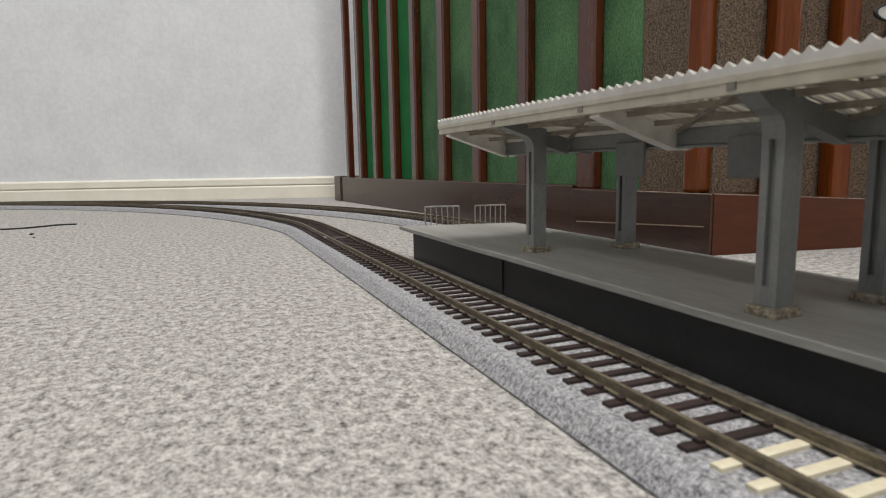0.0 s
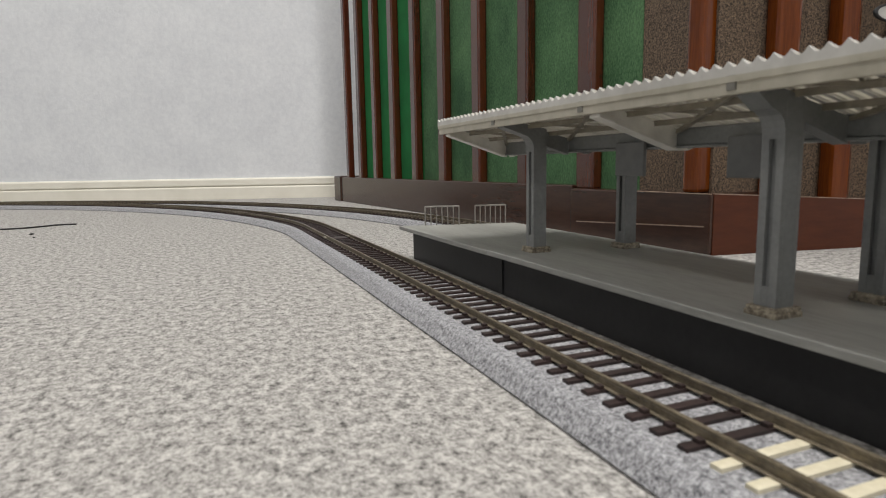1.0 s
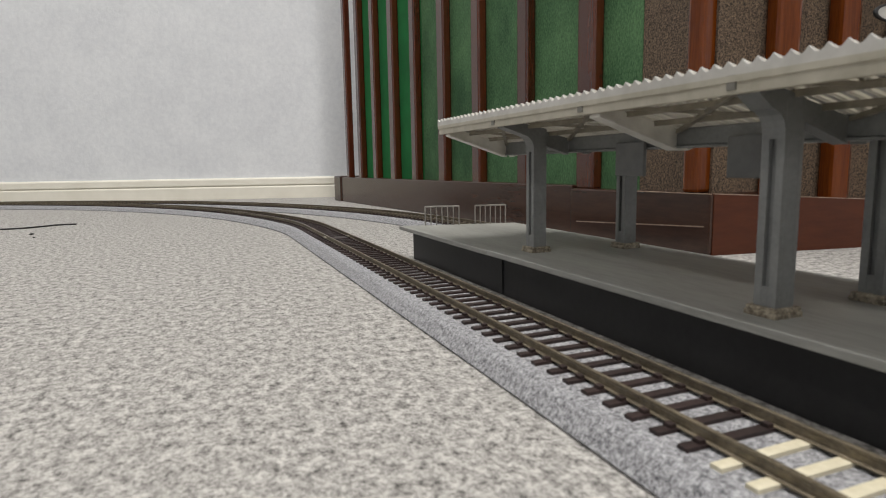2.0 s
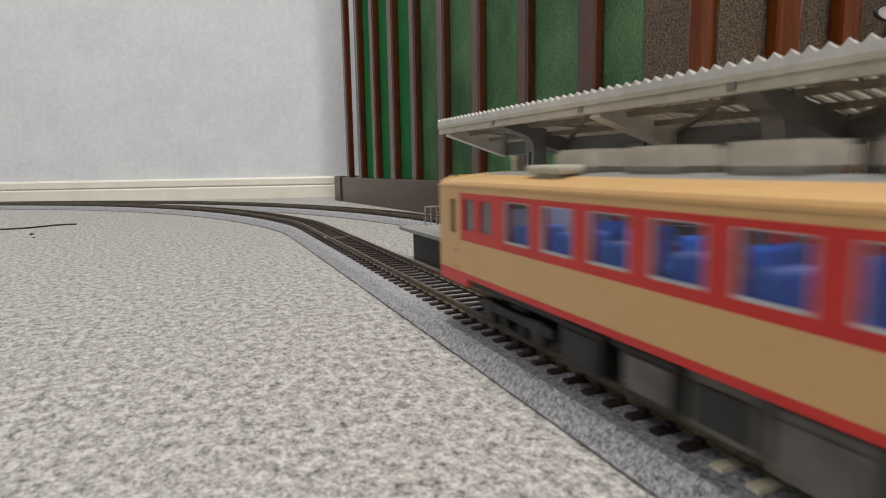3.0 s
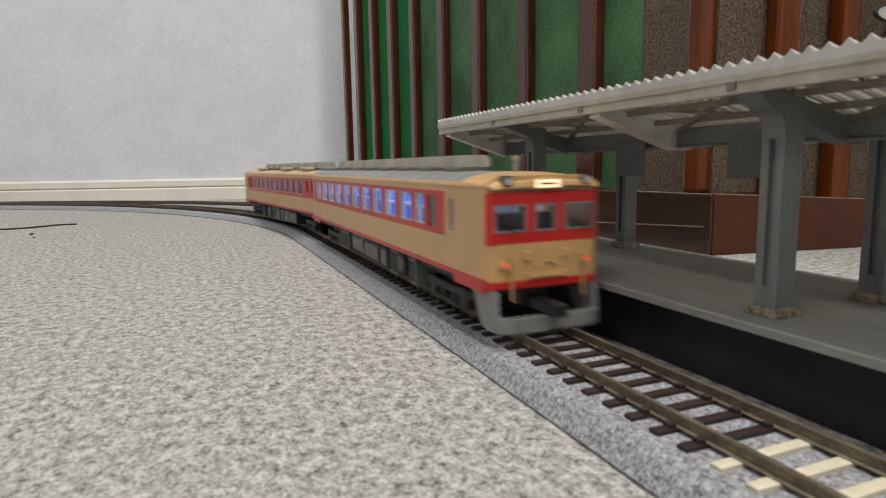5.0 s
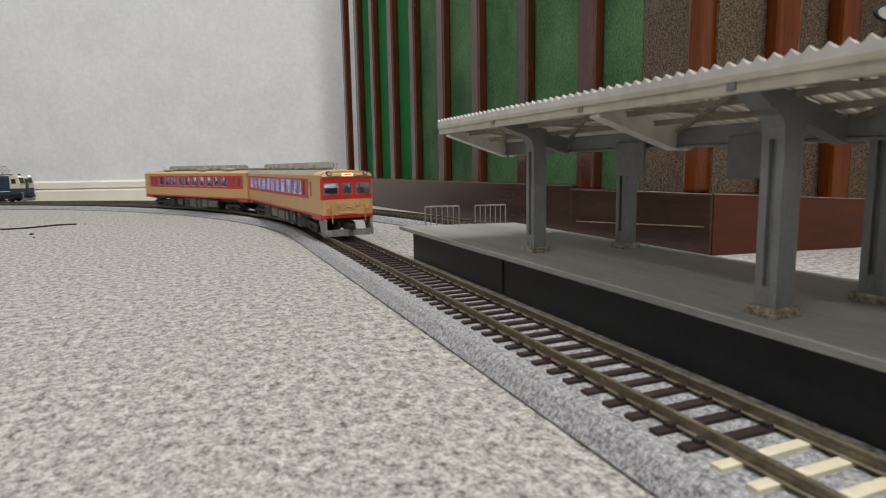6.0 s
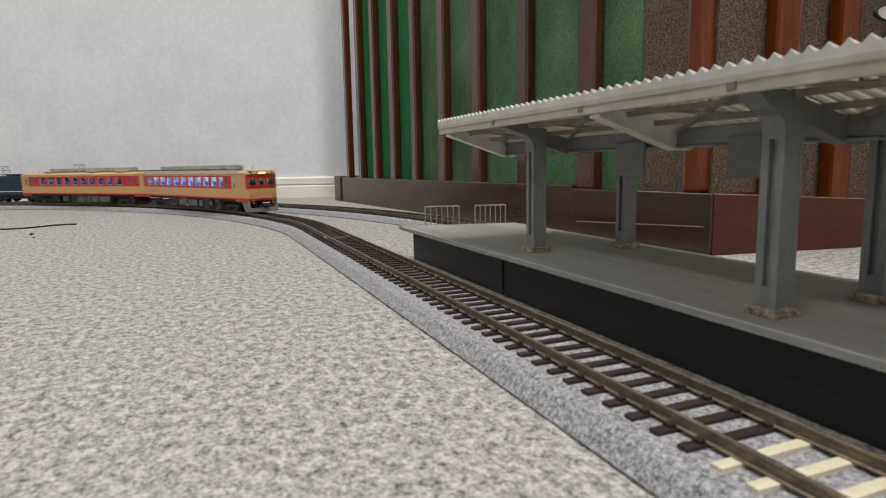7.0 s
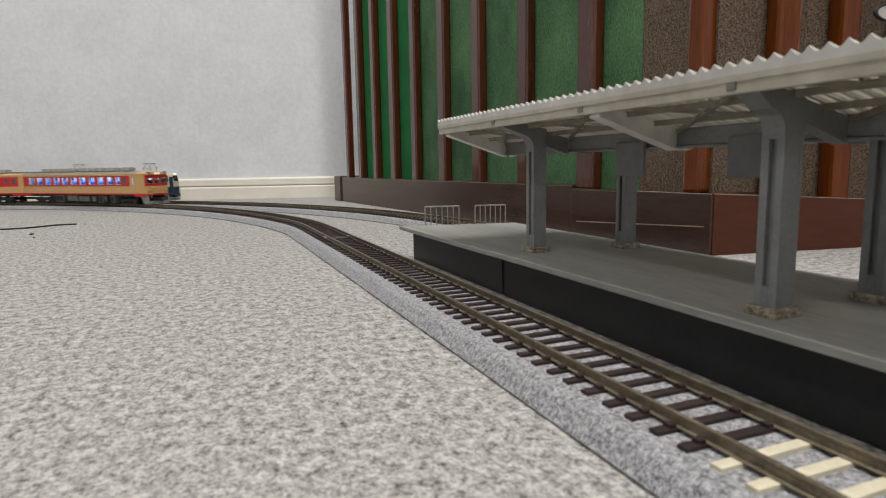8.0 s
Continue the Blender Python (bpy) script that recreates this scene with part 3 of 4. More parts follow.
def bogie(parent, y, mat):
    ob = part("bogie", boxed(-11.5, 11.5, -4.5, 4.5, 13.5, 18.5, bevel=0.5), mat, parent, "black bogie with side frames")
    ob.matrix_basis = pose(0, y * MM, 0)
    for sx in (-1, 1):
        a, b = sorted((sx * 11.2, sx * 13.6))
        part("side_frame", boxed(a, b, -20, 20, 14.2, 17.2, bevel=0.6), mat, ob)
        part("spring_plank", boxed(a, b, -8, 8, 10.2, 11.6, bevel=0.4), mat, ob)
        for yy in (-13.5, 13.5):
            part("axle_box", boxed(a - 0.3, b + 0.3, yy - 3.2, yy + 3.2, 10.6, 17.8, bevel=0.7), mat, ob)
        for yy in (-5, 5):
            bm = bmesh.new()
            rod(bm, (sx * 12.4, yy, 10.8), (sx * 12.4, yy, 15.5), 1.5, 10)
            part("spring", bm, mat, ob)
        for yy in (-13.5, 13.5):
            bm = bmesh.new()
            prism(bm, [(yy + 5.25 * math.cos(2 * math.pi * i / 24), 14.25 + 5.25 * math.sin(2 * math.pi * i / 24)) for i in range(24)], 0, *sorted((sx * 7.0, sx * 9.6)))
            part("wheel", bm, WHEEL, ob, "dark steel wheel")
    for yy in (-13.5, 13.5):
        bm = bmesh.new()
        rod(bm, (-7.0, yy, 14.25), (7.0, yy, 14.25), 1.0, 8)
        part("axle", bm, WHEEL, ob)
    return ob


def window_set(parent, x, y0, y1, z0, z1, bar=True, mat=None, pane=None):
    """A window in a side wall at x: frame, pane, cross bar."""
    s = 1 if x > 0 else -1
    bm = bmesh.new()
    r = 0.2
    xa, xb = sorted((x - s * 0.75, x + s * 0.1))
    box(bm, xa, xb, y0, y1, z0, z0 + 0.6)
    box(bm, xa, xb, y0, y1, z1 - r, z1)
    box(bm, xa, xb, y0, y0 + r, z0, z1)
    box(bm, xa, xb, y1 - r, y1, z0, z1)
    if bar:
        zm = z0 + (z1 - z0) * 0.54
        box(bm, xa, xb - 0.2 if s > 0 else xb, y0 + 0.2, y1 - 0.2, zm - 0.22, zm + 0.22)
    w = part("window", bm, mat or WINDOW_FRAME, parent, "" if mat else "silvery window frame")
    part("pane", boxed(x - s * 0.7 - 0.15, x - s * 0.7 + 0.15, y0 + 0.1, y1 - 0.1, z0 + 0.1, z1 - 0.1), pane or GLASS, w, "glazing")
    return w


def side_band(x, y0, y1, z0, z1, holes):
    """One sheet of wall a millimetre thick with rectangular holes (y0, y1, z0, z1)."""
    ys = sorted({y0, y1, *(h[0] for h in holes), *(h[1] for h in holes)})
    zs = sorted({z0, z1, *(h[2] for h in holes), *(h[3] for h in holes)})
    bm = bmesh.new()
    grid = [[bm.verts.new((x, y, z)) for z in zs] for y in ys]
    for i in range(len(ys) - 1):
        for k in range(len(zs) - 1):
            my, mz = (ys[i] + ys[i + 1]) / 2, (zs[k] + zs[k + 1]) / 2
            if not any(h[0] < my < h[1] and h[2] < mz < h[3] for h in holes):
                bm.faces.new((grid[i][k], grid[i + 1][k], grid[i + 1][k + 1], grid[i][k + 1]))
    bmesh.ops.delete(bm, geom=[v for v in bm.verts if not v.link_faces], context="VERTS")
    got = bmesh.ops.extrude_face_region(bm, geom=list(bm.faces))["geom"]
    bmesh.ops.translate(bm, vec=(-1.0 if x > 0 else 1.0, 0, 0), verts=[v for v in got if isinstance(v, bmesh.types.BMVert)])
    return bm


def guard(c):
    bm = bmesh.new()
    prism(bm, [(-17, 125), (-17, 132.5), (-13, 135), (13, 135), (17, 132.5), (17, 125), (15.6, 125), (15.6, 131.5), (12.4, 133.4), (-12.4, 133.4), (-15.6, 131.5), (-15.6, 125)], 2, 10.2, 14.6)
    part("snow_plough", bm, SKIRT, c, "grey guard plate below the cab")
    for s in (-1, 1):
        bm = bmesh.new()
        prism(bm, [(116, 22), (131.5, 22), (132.5, 10.4), (124, 10.4)], 0, *sorted((s * 15.4, s * 16.8)))
        part("skirt", bm, SKIRT, c, "grey side skirt")


def railcar(label, windows, extras, red_from, red_to, units, caps, cream_shoulder, strip, plough):
    c = thing("railcar", label, "model railcar", "railcars of the moving model train")
    y0, y1 = -HALF, HALF - 1.5
    for s in (-1, 1):
        x = s * WIDE
        xa, xb = sorted((x, x - s * 1.0))
        part("lower_side", boxed(xa, xb, y0, y1, 25.2, 35.2), CREAM, c, "cream lower side panel")
        bm = bmesh.new()
        box(bm, *sorted((x + s * 0.1, x - s * 1.0)), y0 + 0.5, y1, 23.6, 25.3)
        for a, b in ((y0 + 0.5, y0 + 19), (y1 - 21, y1)):
            box(bm, *sorted((x + s * 0.05, x - s * 1.0)), a, b, 21.2, 23.8)
        part("sill_stripe", bm, RED, c, "red stripe along the sill")
        holes = [(a, b, 37.4, 48.4) for a, b in windows] + [e for e in extras]
        part("window_band", side_band(x, red_from, red_to, 35.2, 49.8, holes), RED, c, "red window band")
        part("inner_lining", side_band(x - s * 1.15, red_from, red_to, 35.2, 49.8, holes), RED if cream_shoulder else WHITE, c, "inner face of the wall")
        part("pillar", boxed(xa, xb, y0, red_from, 35.2, 49.8), CREAM, c)
        cab_hole = [(red_to + 3.4, red_to + 7.6, 36.5, 47.8)]
        part("pillar", side_band(x, red_to, y1, 35.2, 49.8, cab_hole), CREAM, c, "cream cab side")
        part("upper_side", boxed(xa, xb, y0, y1, 49.8, 52.3), CREAM, c, "cream panel under the gutter")
        part("gutter", boxed(*sorted((x + s * 0.35, x - s * 0.3)), y0, y1, 51.5, 52.1), CREAM, c)
        for a, b in windows:
            window_set(c, x, a, b, 37.4, 48.4, not cream_shoulder)
        for a, b, d, e in extras:
            window_set(c, x, a, b, d, e, False, RED, FROST)
        window_set(c, x, *cab_hole[0], False, CREAM)
        for yy in (y0 + 13, y1 - 14):
            for zz in (26.5, 31.5):
                part("step", boxed(*sorted((x, x + s * 0.8)), yy, yy + 2.2, zz, zz + 0.5), CREAM, c)
    # roof
    arc = roof_line()
    n = len(arc)

    def arch(idx, a, b, drop=1.0):
        pts = [arc[i] for i in idx]
        bm = bmesh.new()
        prism(bm, pts + [(u * 0.97, v - drop) for u, v in pts[::-1]], 1, a, b)
        return bm

    k = 4 if cream_shoulder else 1
    part("roof", arch(range(k, n - k), y0 + 0.4, y1 - 16), ROOF_CAR, c, "grey roof")
    for idx in (range(0, k + 1), range(n - k - 1, n)):
        part("roof_shoulder", arch(idx, y0, y1 - 16), CREAM, c, "cream roof shoulder")
    # domed roof end over the cab
    bm = bmesh.new()
    rings = []
    for j in range(9):
        a = j / 8 * math.pi / 2
        f, y = math.cos(a) ** 0.35 if j < 8 else 0.0, y1 - 16 + 19 * math.sin(a)
        f = max(f, 0.35)
        rings.append([bm.verts.new((u * (1 - 0.06 * (1 - math.cos(a))), y if v > 51.9 else min(y, y1 + 1), 50 + (v - 50) * (f if v > 51.9 else 1))) for u, v in arc])
    for r, q in zip(rings, rings[1:]):
        for i in range(n - 1):
            bm.faces.new((r[i], r[i + 1], q[i + 1], q[i]))
    bm.faces.new(rings[-1])
    part("roof_dome", bm, CREAM, c, "cream rounded roof end over the cab")
    for a, b in units:
        bm = bmesh.new()
        prism(bm, [(-6.6, a + 1.4), (-5.4, a), (5.4, a), (6.6, a + 1.4), (6.6, b - 1.4), (5.4, b), (-5.4, b), (-6.6, b - 1.4)], 2, 56.4, 61.5)
        bmesh.ops.bevel(bm, geom=[e for e in bm.edges if abs(e.verts[0].co.z - e.verts[1].co.z) < 0.1], offset=0.9, segments=2, affect="EDGES")
        box(bm, -5.2, 5.2, a + 1.2, b - 1.2, 54.4, 57.0)
        u = part("cooling_unit", bm, UNIT, c, "beige-grey roof cooling unit")
        for i in range(3):
            yy = a + (b - a) * (0.25 + 0.25 * i)
            part("grille", boxed(-4, 4, yy - 1.4, yy + 1.4, 61.3, 61.65), ROOF_CAR, u)
    for a, b, xx in caps:
        bm = boxed(xx - 3.4, xx + 3.4, a, b, 55.6, 57.9, bevel=0.8)
        box(bm, xx - 1.8, xx + 1.8, a + 3, b - 3, 51.5, 56.0)
        part("ventilator", bm, UNIT, c, "low flat roof ventilator")
    for a, b in ((y0 + 3, y0 + 26),):
        part("roof_box", boxed(-8, 8, a, b, 55.0, 57.8, bevel=0.8), ROOF_CAR, c, "low grey roof box")
    bm = bmesh.new()
    rod(bm, (3.0, y1 - 10, 55.0), (3.0, y1 - 10, 59.6), 0.45, 8)
    rod(bm, (3.0, y1 - 10, 59.4), (3.0, y1 - 10, 60.6), 0.9, 8)
    part("roof_horn", bm, UNIT, c, "small grey horn on the cab roof")
    # plain end with its gangway
    part("end_wall", boxed(-17.4, 17.4, y0, y0 + 1.2, 23.6, 52.4), CREAM, c, "cream gangway end")
    bm = bmesh.new()
    prism(bm, [(u * 0.98, v) for u, v in arc], 1, y0, y0 + 1)
    part("end_wall", bm, CREAM, c)
    for s in (-1, 1):
        a, b = sorted((s * 7.6, s * 14.6))
        w = part("end_window", boxed(a, b, y0 - 0.5, y0 + 0.1, 37.6, 47.8, bevel=0.2), CREAM, c, "cream-framed end window")
        part("pane", boxed(a + 0.8, b - 0.8, y0 - 0.65, y0 - 0.4, 38.5, 47.0), FROST, w)
        part("jumper_box", boxed(s * 13.0 - 1.8, s * 13.0 + 1.8, y0 - 1.6, y0 + 0.1, 29.5, 33.0, bevel=0.4), CREAM, c)
    part("gangway", boxed(-5.5, 5.5, y0 - 2.4, y0 + 0.1, 20, 47, bevel=0.5), BLACK, c, "dark folding gangway")
    # the cab front
    f0, f1 = HALF - 2.2, HALF + 0.6
    half_plan = [(0, f1 + 0.25), (9, f1 + 0.12), (15.6, f1 - 0.2), (17.2, f1 - 0.9), (18.05, f1 - 2.4), (18.2, f0 - 2)]
    bm = bmesh.new()
    prism(bm, [(-u, v) for u, v in half_plan[:0:-1]] + half_plan, 2, 24.4, 35.4)
    front = part("cab_front", bm, CREAM, c, "cream lower cab front")
    bm = bmesh.new()
    prism(bm, [(-u * 1.005, v + 0.15) for u, v in half_plan[:0:-1]] + [(u * 1.005, v + 0.15) for u, v in half_plan], 2, 22.4, 24.6)
    part("sill_stripe", bm, RED, front, "red stripe under the front")
    bm = side_band(1.0, -16.9, 16.9, 35.2, 50.2, [(-16.2, -6.2, 38.7, 46.8), (-3.4, 3.4, 38.7, 46.8), (6.2, 16.2, 38.7, 46.8)])
    bmesh.ops.transform(bm, matrix=Matrix.Translation((0, f1 - 1.2, 0)) @ Matrix.Rotation(math.pi / 2, 4, "Z"), verts=bm.verts)
    part("window_band", bm, RED, front, "red band round the cab windows")
    for s in (-1, 1):
        bm = bmesh.new()
        prism(bm, [(s * u, v) for u, v in ((16.9, f1 - 1.2), (16.9, f1 - 0.22), (17.6, f1 - 0.8), (18.1, f1 - 2.2), (18.25, f0 - 2), (17.1, f0 - 2))], 2, 35.2, 50.2)
        part("corner_post", bm, RED, front, "rounded red cab corner")
    bm = bmesh.new()
    prism(bm, [(18.0, 50.0)] + [(u * 0.975, min(v, 54.9)) for u, v in arc] + [(-18.0, 50.0)], 1, f0 - 1, f1)
    bmesh.ops.bevel(bm, geom=[e for e in bm.edges if all(v.co.y > f1 - 0.1 for v in e.verts)], offset=1.4, segments=3, affect="EDGES")
    part("brow", bm, CREAM, front, "cream brow above the cab windows")
    for a, b in ((-16.2, -6.2), (-3.4, 3.4), (6.2, 16.2)):
        bm = bmesh.new()
        for q in ((a, b, 38.7, 39.3), (a, b, 46.2, 46.8), (a, a + 0.6, 38.7, 46.8), (b - 0.6, b, 38.7, 46.8)):
            box(bm, q[0], q[1], f1 - 0.8, f1, q[2], q[3])
        w = part("cab_window", bm, RUBBER, front, "grey rubber-framed cab window")
        part("pane", boxed(a, b, f1 - 1.2, f1 - 0.9, 38.7, 46.8), GLASS, w)
    for a, b in ((-14.5, -9), (9, 14.5)):
        bm = bmesh.new()
        rod(bm, (a, f1 + 0.3, 38.4), (b, f1 + 0.3, 41.6), 0.18, 5)
        part("wiper", bm, BLACK, front)
    for s in (-1, 1):
        bm = bmesh.new()
        rod(bm, (s * 12.6, f1 - 3, 53.4), (s * 12.6, f1 + 1.2, 53.4), 1.6, 16)
        l = part("headlight", bm, BLACK, front, "black-rimmed unlit headlight")
        bm = bmesh.new()
        rod(bm, (s * 12.6, f1 + 0.9, 53.4), (s * 12.6, f1 + 1.4, 53.4), 1.15, 16)
        part("lens", bm, LENS, l)
        bm = bmesh.new()
        rod(bm, (s * 13.3, f1 - 1, 29.6), (s * 13.3, f1 + 0.9, 29.6), 1.55, 16)
        l = part("tail_light", bm, CREAM, front, "round glowing red tail light")
        bm = bmesh.new()
        rod(bm, (s * 13.3, f1 + 0.7, 29.6), (s * 13.3, f1 + 1.15, 29.6), 0.7, 12)
        part("lens", bm, TAIL_GLOW, l)
        bm = bmesh.new()
        for z in (31.4, 27.4):
            rod(bm, (s * 11.6, f1 - 0.2, z), (s * 11.6, f1 + 1.6, z), 0.3, 6)
        rod(bm, (s * 11.6, f1 + 1.5, 19.0), (s * 11.6, f1 + 1.5, 31.4), 0.34, 6)
        part("handrail", bm, CREAM, front, "cream handrail and hose")
        bm = boxed(s * 6.4 - 1.2, s * 6.4 + 1.2, f1 - 0.2, f1 + 1.2, 30.6, 33.2, bevel=0.3)
        part("bracket", bm, CREAM, front)
        bm = boxed(s * 7.8 - 2.0, s * 7.8 + 2.0, f1 - 0.2, f1 + 0.5, 50.7, 51.6, bevel=0.2)
        part("vent", bm, FASCIA_DARK, front)
    part("destination_box", boxed(-4.6, 4.6, f1 - 1.5, f1 + 0.9, 50.8, 54.2, bevel=0.5), CREAM, front, "cream destination box")
    part("destination_glass", boxed(-3.8, 3.8, f1 + 0.8, f1 + 1.1, 51.4, 53.6), SIGN_GLOW, front, "warm lit destination panel")
    part("destination_bar", boxed(-2.6, 2.6, f1 + 1.05, f1 + 1.2, 52.2, 52.8), RED, front)
    part("step_bar", boxed(-5.5, 5.5, f1 - 0.2, f1 + 1.5, 25.4, 26.1, bevel=0.2), CREAM, front)
    bm = bmesh.new()
    for i in range(9):
        a, b = math.pi * i / 9, math.pi * (i + 1) / 9
        rod(bm, (3.4 * math.cos(a), f1 + 0.5, 27.4 + 2.6 * math.sin(a)), (3.4 * math.cos(b), f1 + 0.5, 27.4 + 2.6 * math.sin(b)), 0.3, 6)
    part("emblem_arch", bm, CREAM, front)
    for xx in (-3.5, -1.2, 1.2, 3.5, 5.8, -5.8):
        part("socket", boxed(xx - 0.8, xx + 0.8, f1 - 0.2, f1 + 1.1, 24.8, 26.8, bevel=0.25), CREAM, front)
    if plough:
        guard(c)
    part("coupler_pocket", boxed(-4, 4, 118, 124, 15, 20.5, bevel=0.5), BLACK, c)
    part("coupler", boxed(-2.2, 2.2, 122, 139, 14.5, 18.5, bevel=0.7), BLACK, c, "black knuckle coupler")
    part("coupler", boxed(-2.0, 2.0, -135, -120, 14.5, 18.0, bevel=0.7), BLACK, c)
    # inside
    part("floor", boxed(-17.3, 17.3, y0 + 1.5, y1 - 3, 26.0, 27.2), SEAT_GREY, c, "grey inner floor")
    part("underframe", boxed(-14.5, 14.5, y0 + 3, y1 - 3, 20.0, 26.0, bevel=0.4), UNDER, c, "dark underframe")
    part("inner_ceiling", boxed(-17.0, 17.0, y0 + 2, y1 - 18, 50.6, 51.6), WHITE, c, "white inner ceiling")
    part("light_strip", boxed(-2.0, 2.0, min(w[0] for w in windows), 103.0, 49.9, 50.5), strip, c, "glowing white interior light strip")
    for a, top in ((114.0, 43.0), (max(w[1] for w in windows) + 2.6, 46.0), (min(w[0] for w in windows) - 1.6, 50.6)):
        part("partition", boxed(-17.2, 17.2, a - 0.6, a + 0.6, 27.2, top), SEAT_GREY, c, "grey inner partition")
    for a, b in windows:
        for s in (-1, 1):
            bm = bmesh.new()
            m = (a + b) / 2
            xa, xb = sorted((s * 3.2, s * 16.3))
            w = (b - a) * 0.5
            box(bm, xa, xb, m - w, m + w, 27.0, 33.0, bevel=0.8)
            box(bm, xa, xb, m + 1.2, m + w * 0.8, 32.0, 42.0, bevel=0.9)
            part("seat", bm, SEAT_BLUE, c, "bright blue double seat")
    # under the floor
    rng = random.Random(5 if cream_shoulder else 9)
    yy = -62
    while yy < 58:
        ln = rng.choice((10, 13, 17, 22, 26))
        for s in (-1, 1):
            h = rng.choice((11.2, 12.0, 13.4))
            xa, xb = sorted((s * rng.uniform(5, 8), s * rng.uniform(15.2, 16.6)))
            bx = part("equipment_box", boxed(xa, xb, yy, yy + ln - 2, h, 22.2, bevel=0.5), rng.choice((UNDER_GREY, UNDER, UNDER)), c, "grey underfloor equipment box")
            out = xa if s < 0 else xb
            part("box_lid", boxed(*sorted((out - s * 0.2, out + s * 0.4)), yy + 1.5, yy + ln - 3.5, h + 1.5, 20.5, bevel=0.15), rng.choice((UNDER_GREY, UNDER)), bx)
        yy += ln + rng.choice((0, 1, 4))
    return c, bogie(c, 90, UNDER), bogie(c, -90, UNDER)


car_front, bogie_a, bogie_b = railcar(
    "cream and red model railcar with cream roof shoulders and cab", [(84.5 - 17.9 * i - 12.2, 84.5 - 17.9 * i) for i in range(10)],
    [(-106.0, -99.6, 39.5, 47.6), (-119.0, -112.4, 38.5, 48.2), (91.6, 99.2, 38, 48), (102.6, 109.8, 38, 48)], -122.5, 112.5,
    [(-93.0 + 26.3 * k, -77.0 + 26.3 * k) for k in range(7)], [(64, 80, -11.6), (-30, -13, -11.6), (-90, -72, -11.6), (20, 36, 11.6)], True, DIM_STRIP, False)
car_rear, bogie_c, bogie_d = railcar(
    "cream and red model railcar with lit windows and grey roof", [(-115.5 + 19.0 * i, -102.0 + 19.0 * i) for i in range(10)] + [(73.0, 82.0)],
    [(85.5, 93.0, 36.5, 48.2)], -128.4, 100.5,
    [(68.5 - 28.6 * k, 84.5 - 28.6 * k) for k in range(7)], [], False, LIGHT_STRIP, True)


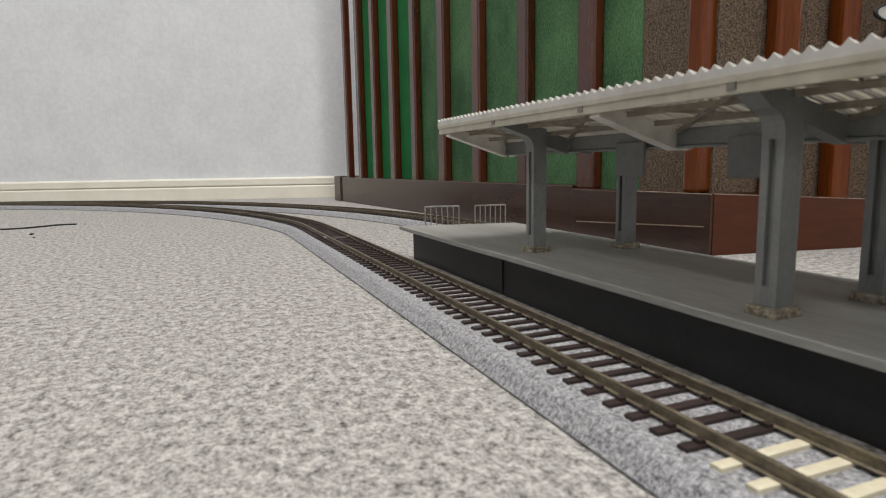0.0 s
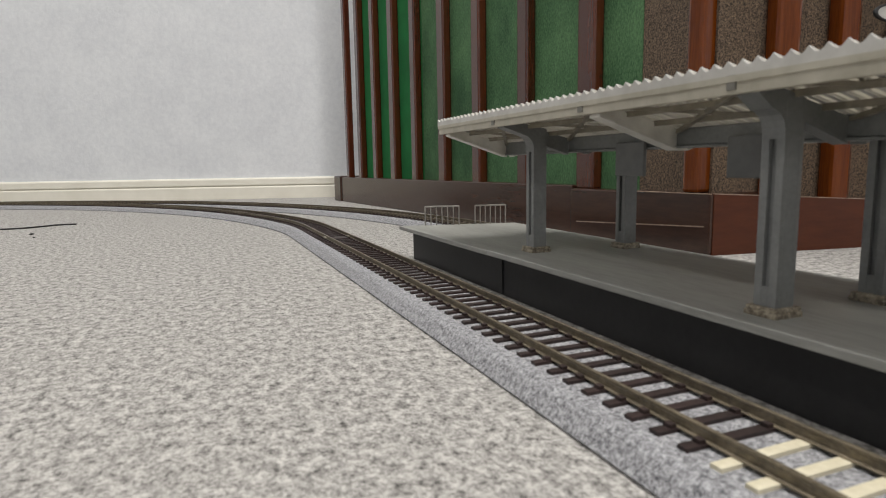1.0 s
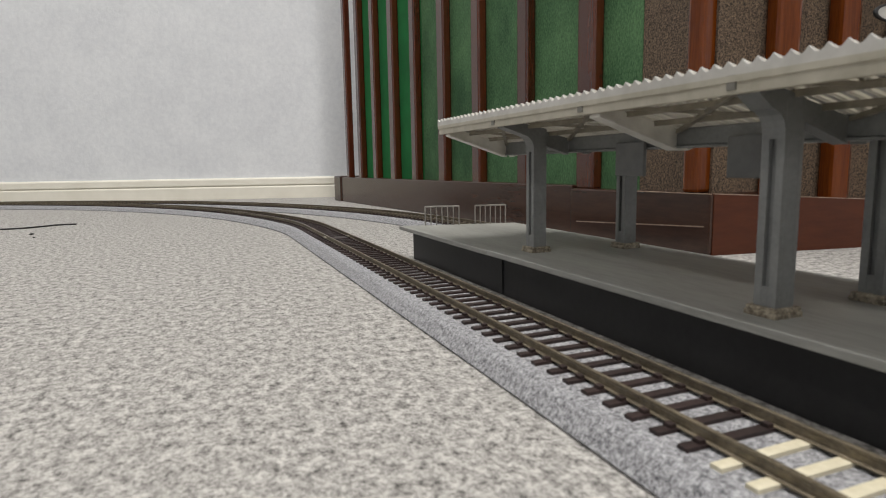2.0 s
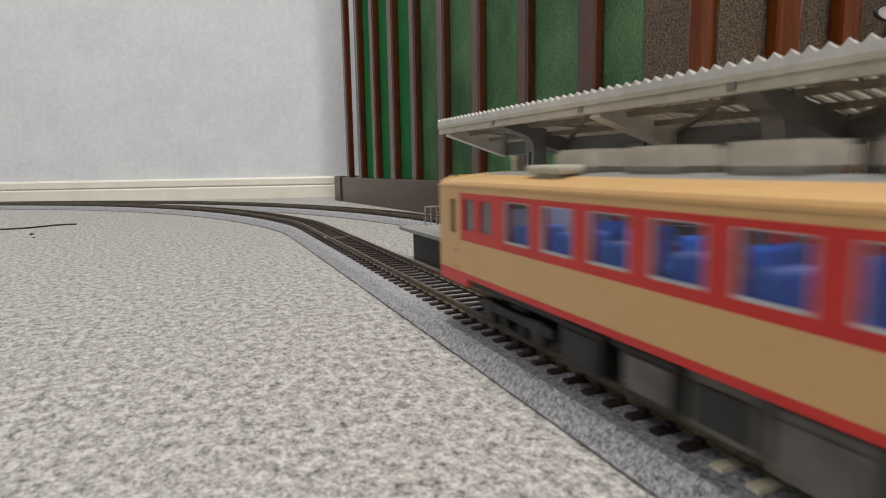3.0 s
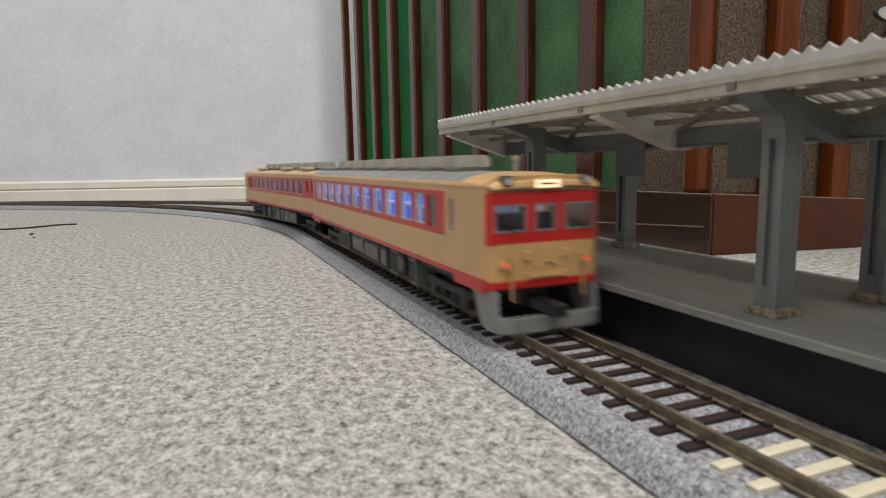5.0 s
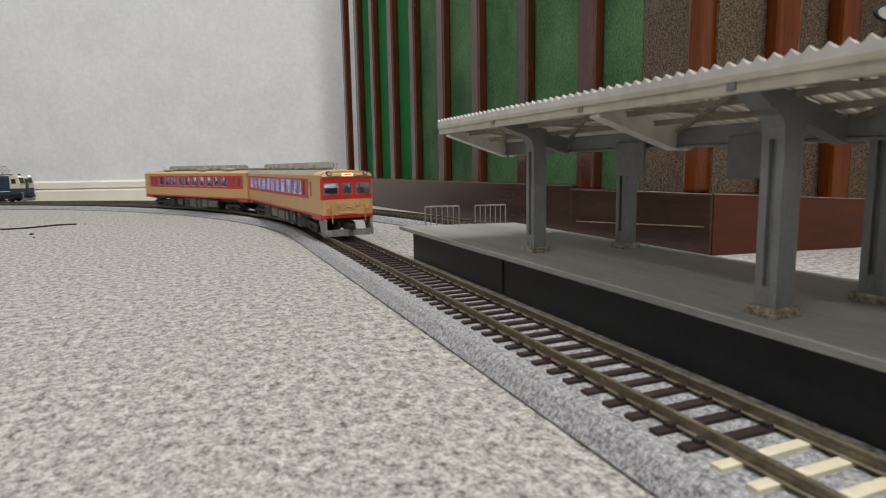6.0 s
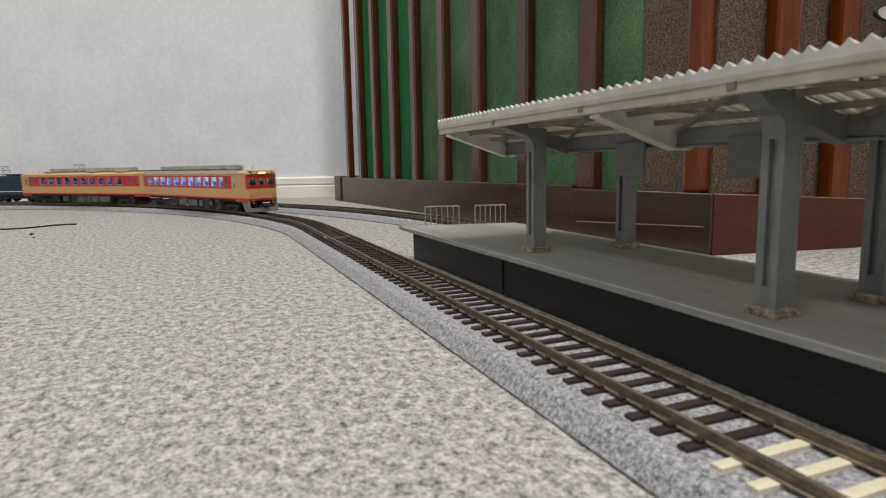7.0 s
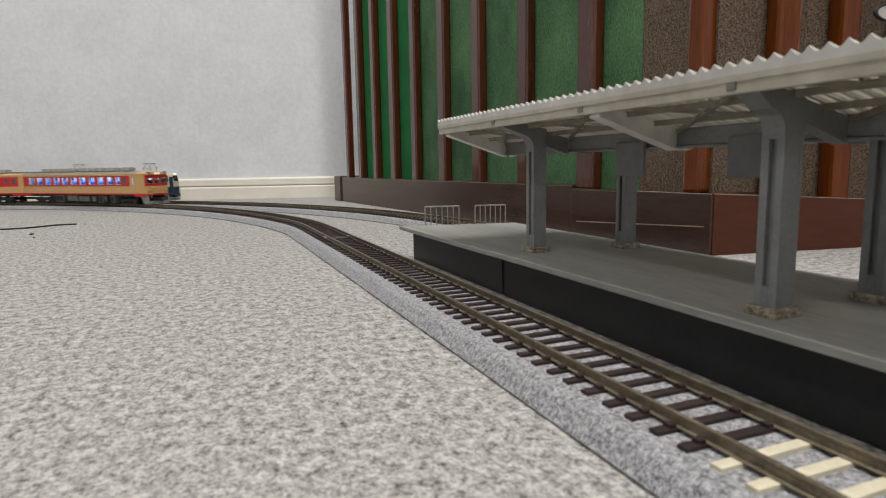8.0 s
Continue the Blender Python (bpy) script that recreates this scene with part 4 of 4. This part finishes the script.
# ---- the blue locomotive ----
def locomotive():
    c = thing("electric_locomotive", "blue and cream model electric locomotive with raised pantographs", "model locomotive")
    h = 102.0
    bm = bmesh.new()
    prism(bm, [(-17.5, 20.5), (-17.5, 47.5), (-16.2, 49.8), (16.2, 49.8), (17.5, 47.5), (17.5, 20.5)], 1, -h + 16, h - 16)
    part("body", bm, LOCO_BLUE, c, "blue body side")
    for s in (-1, 1):
        part("stripe", boxed(*sorted((s * 17.4, s * 17.75)), -h + 16, h - 16, 25.2, 26.4), CREAM_PALE, c, "thin pale waist stripe")
        for yy in range(-60, 61, 24):
            part("side_louvre", boxed(*sorted((s * 17.4, s * 17.8)), yy - 8, yy + 8, 38, 45, bevel=0.2), LOCO_DARK, c, "dark louvre panel")
        e0, e1 = sorted((s * (h - 16), s * h))
        bm = boxed(-17.3, 17.3, e0, e1, 20.5, 30.0, bevel=1.0)
        part("cab_lower", bm, LOCO_BLUE, c, "blue lower cab")
        bm = bmesh.new()
        prism(bm, [(s * (h - 16), 30), (s * h, 30), (s * (h - 0.4), 39), (s * (h - 2.6), 47.5), (s * (h - 5), 49.9), (s * (h - 16), 49.9)], 0, -17.3, 17.3)
        bmesh.ops.bevel(bm, geom=list(bm.edges), offset=0.7, segments=2, affect="EDGES")
        cab = part("cab", bm, CREAM_PALE, c, "cream cab")
        for a, b in ((-15, -6.2), (6.2, 15)):
            bm = boxed(a, b, -0.4, 0.4, -4.2, 4.2, m=Matrix.Translation((0, s * (h - 0.85), 42.4)) @ Matrix.Rotation(s * 0.25, 4, "X"))
            part("windscreen", bm, DARK_GLASS, cab, "dark windscreen")
        for q in (-1, 1):
            part("cab_window", boxed(*sorted((q * 17.2, q * 17.5)), *sorted((s * (h - 13), s * (h - 6))), 38, 45), DARK_GLASS, cab)
            bm = bmesh.new()
            rod(bm, (q * 12.5, s * (h - 4), 49.2), (q * 12.5, s * (h - 1.6), 49.2), 1.1, 12)
            part("headlight", bm, HEAD_GLOW if s < 0 else LENS, cab, "small round headlight")
        part("gangway_door", boxed(-3.6, 3.6, *sorted((s * (h - 1), s * (h + 0.5))), 21, 45, bevel=0.4), LOCO_BLUE, cab, "blue centre door")
        part("buffer_beam", boxed(-16, 16, *sorted((s * (h - 1), s * (h + 1.6))), 15, 20.6, bevel=0.5), LOCO_BLUE, c)
        bm = bmesh.new()
        for q in (-1, 1):
            rod(bm, (q * 15.4, s * (h + 2), 12), (q * 15.4, s * (h + 2), 24), 0.4, 6)
            rod(bm, (q * 15.4, s * (h + 2), 24), (q * 15.4, s * (h - 0.5), 24), 0.4, 6)
        part("handrail", bm, LENS, c)
        part("plough", boxed(-14, 14, *sorted((s * (h - 2), s * (h + 2.4))), 10.2, 14.8, bevel=0.8), SKIRT, c, "grey guard plate")
        part("coupler", boxed(-2, 2, *sorted((s * h, s * (h + 8))), 15, 18.5, bevel=0.6), BLACK, c)
        part("horn", boxed(-1.2, 1.2, *sorted((s * (h - 12), s * (h - 9))), 49.6, 53.2, bevel=0.4), LOCO_DARK, c)
        # pantograph
        y = s * 66
        pan = part("pantograph_base", boxed(-10, 10, y - 9, y + 9, 51.5, 52.4, bevel=0.2), LOCO_DARK, c, "pantograph base frame")
        bm = bmesh.new()
        for q in (-8, 8):
            for w in (-1, 1):
                rod(bm, (q, y + w * 2.5, 52.4), (q * 0.8, y + w * 7.5, 58.4), 0.4, 6)
                rod(bm, (q * 0.8, y + w * 7.5, 58.4), (q * 0.55, y, 65.2), 0.4, 6)
        for w in (-1, 1):
            rod(bm, (-6.4, y + w * 7.5, 58.4), (6.4, y + w * 7.5, 58.4), 0.4, 6)
        part("arm", bm, STEEL, pan, "thin grey folding arms")
        bm = bmesh.new()
        for w in (-1.5, 1.5):
            rod(bm, (-9, y + w, 65.6), (9, y + w, 65.6), 0.4, 6)
            rod(bm, (-9, y + w, 65.6), (-12, y + w, 64.3), 0.4, 6)
            rod(bm, (9, y + w, 65.6), (12, y + w, 64.3), 0.4, 6)
        part("collector_head", bm, STEEL, pan)
        for q in (-8, 8):
            for w in (-7, 7):
                part("insulator", boxed(q - 1, q + 1, y + w - 1, y + w + 1, 49.8, 51.6, bevel=0.3), CREAM_PALE, pan)
    part("roof_cover", boxed(-11, 11, -52, 52, 49.5, 53.0, bevel=1.2), LOCO_DARK, c, "dark blue roof cover")
    part("underframe", boxed(-13, 13, -h + 4, h - 4, 14.5, 21, bevel=0.5), BLACK, c)
    for y in (-68, 0, 68):
        bogie(c, y, BLACK)
    return c


loco = locomotive()


# ---- what moves ----
LOCO_S, LOCO_V = 2226.0, -133.4
CAR_TALL = 0.963


def car_pose(track, s, half=90.0, back=False):
    a, b = line_at(track, s + half)[0], line_at(track, s - half)[0]
    mid, d = (a + b) / 2, (a - b).normalized()
    if back:
        d = -d
    return pose(mid.x * MM, mid.y * MM, 0, 0, 0, math.degrees(math.atan2(d.y, d.x)) - 90)


TRAIN_TABLE = ((0.0, -690.0), (2.5, -68.0), (3.0, 52.0), (3.5, 171.0), (4.0, 294.5), (4.5, 415.0), (5.0, 543.0), (5.5, 671.0), (6.0, 800.0), (6.5, 938.0), (7.0, 1069.0), (7.5, 1201.0), (8.0, 1331.0))


def train_at(t):
    """How far the first car's middle has come along the inner track."""
    return float(np.interp(t, [r[0] for r in TRAIN_TABLE], [r[1] for r in TRAIN_TABLE]))


def motions():
    times = [i * 0.1 for i in range(81)]
    for car, gap, back, pair in ((car_front, 0, False, (bogie_a, bogie_b)), (car_rear, -266, True, (bogie_c, bogie_d))):
        car.scale = (1, 1, CAR_TALL)
        lift = Matrix.Translation((0, 0, RAIL_TOP * (1 - CAR_TALL) * MM))
        walk(car, [(t, lift @ car_pose(INNER, train_at(t) + gap, back=back)) for t in times])
        for b, off in zip(pair, (90, -90)):
            rows = []
            for t in times:
                s = train_at(t) + gap
                a, e = line_at(INNER, s + 90)[0], line_at(INNER, s - 90)[0]
                body = math.atan2(-(a - e).x, (a - e).y)
                turn = line_at(INNER, s + (-off if back else off))[1] - body
                rows.append((t, pose(0, off * MM, 0, 0, 0, math.degrees(turn))))
            walk(b, rows)
    walk(loco, [(t, car_pose(OUTER, LOCO_S + LOCO_V * t, 68.0)) for t in times])


motions()
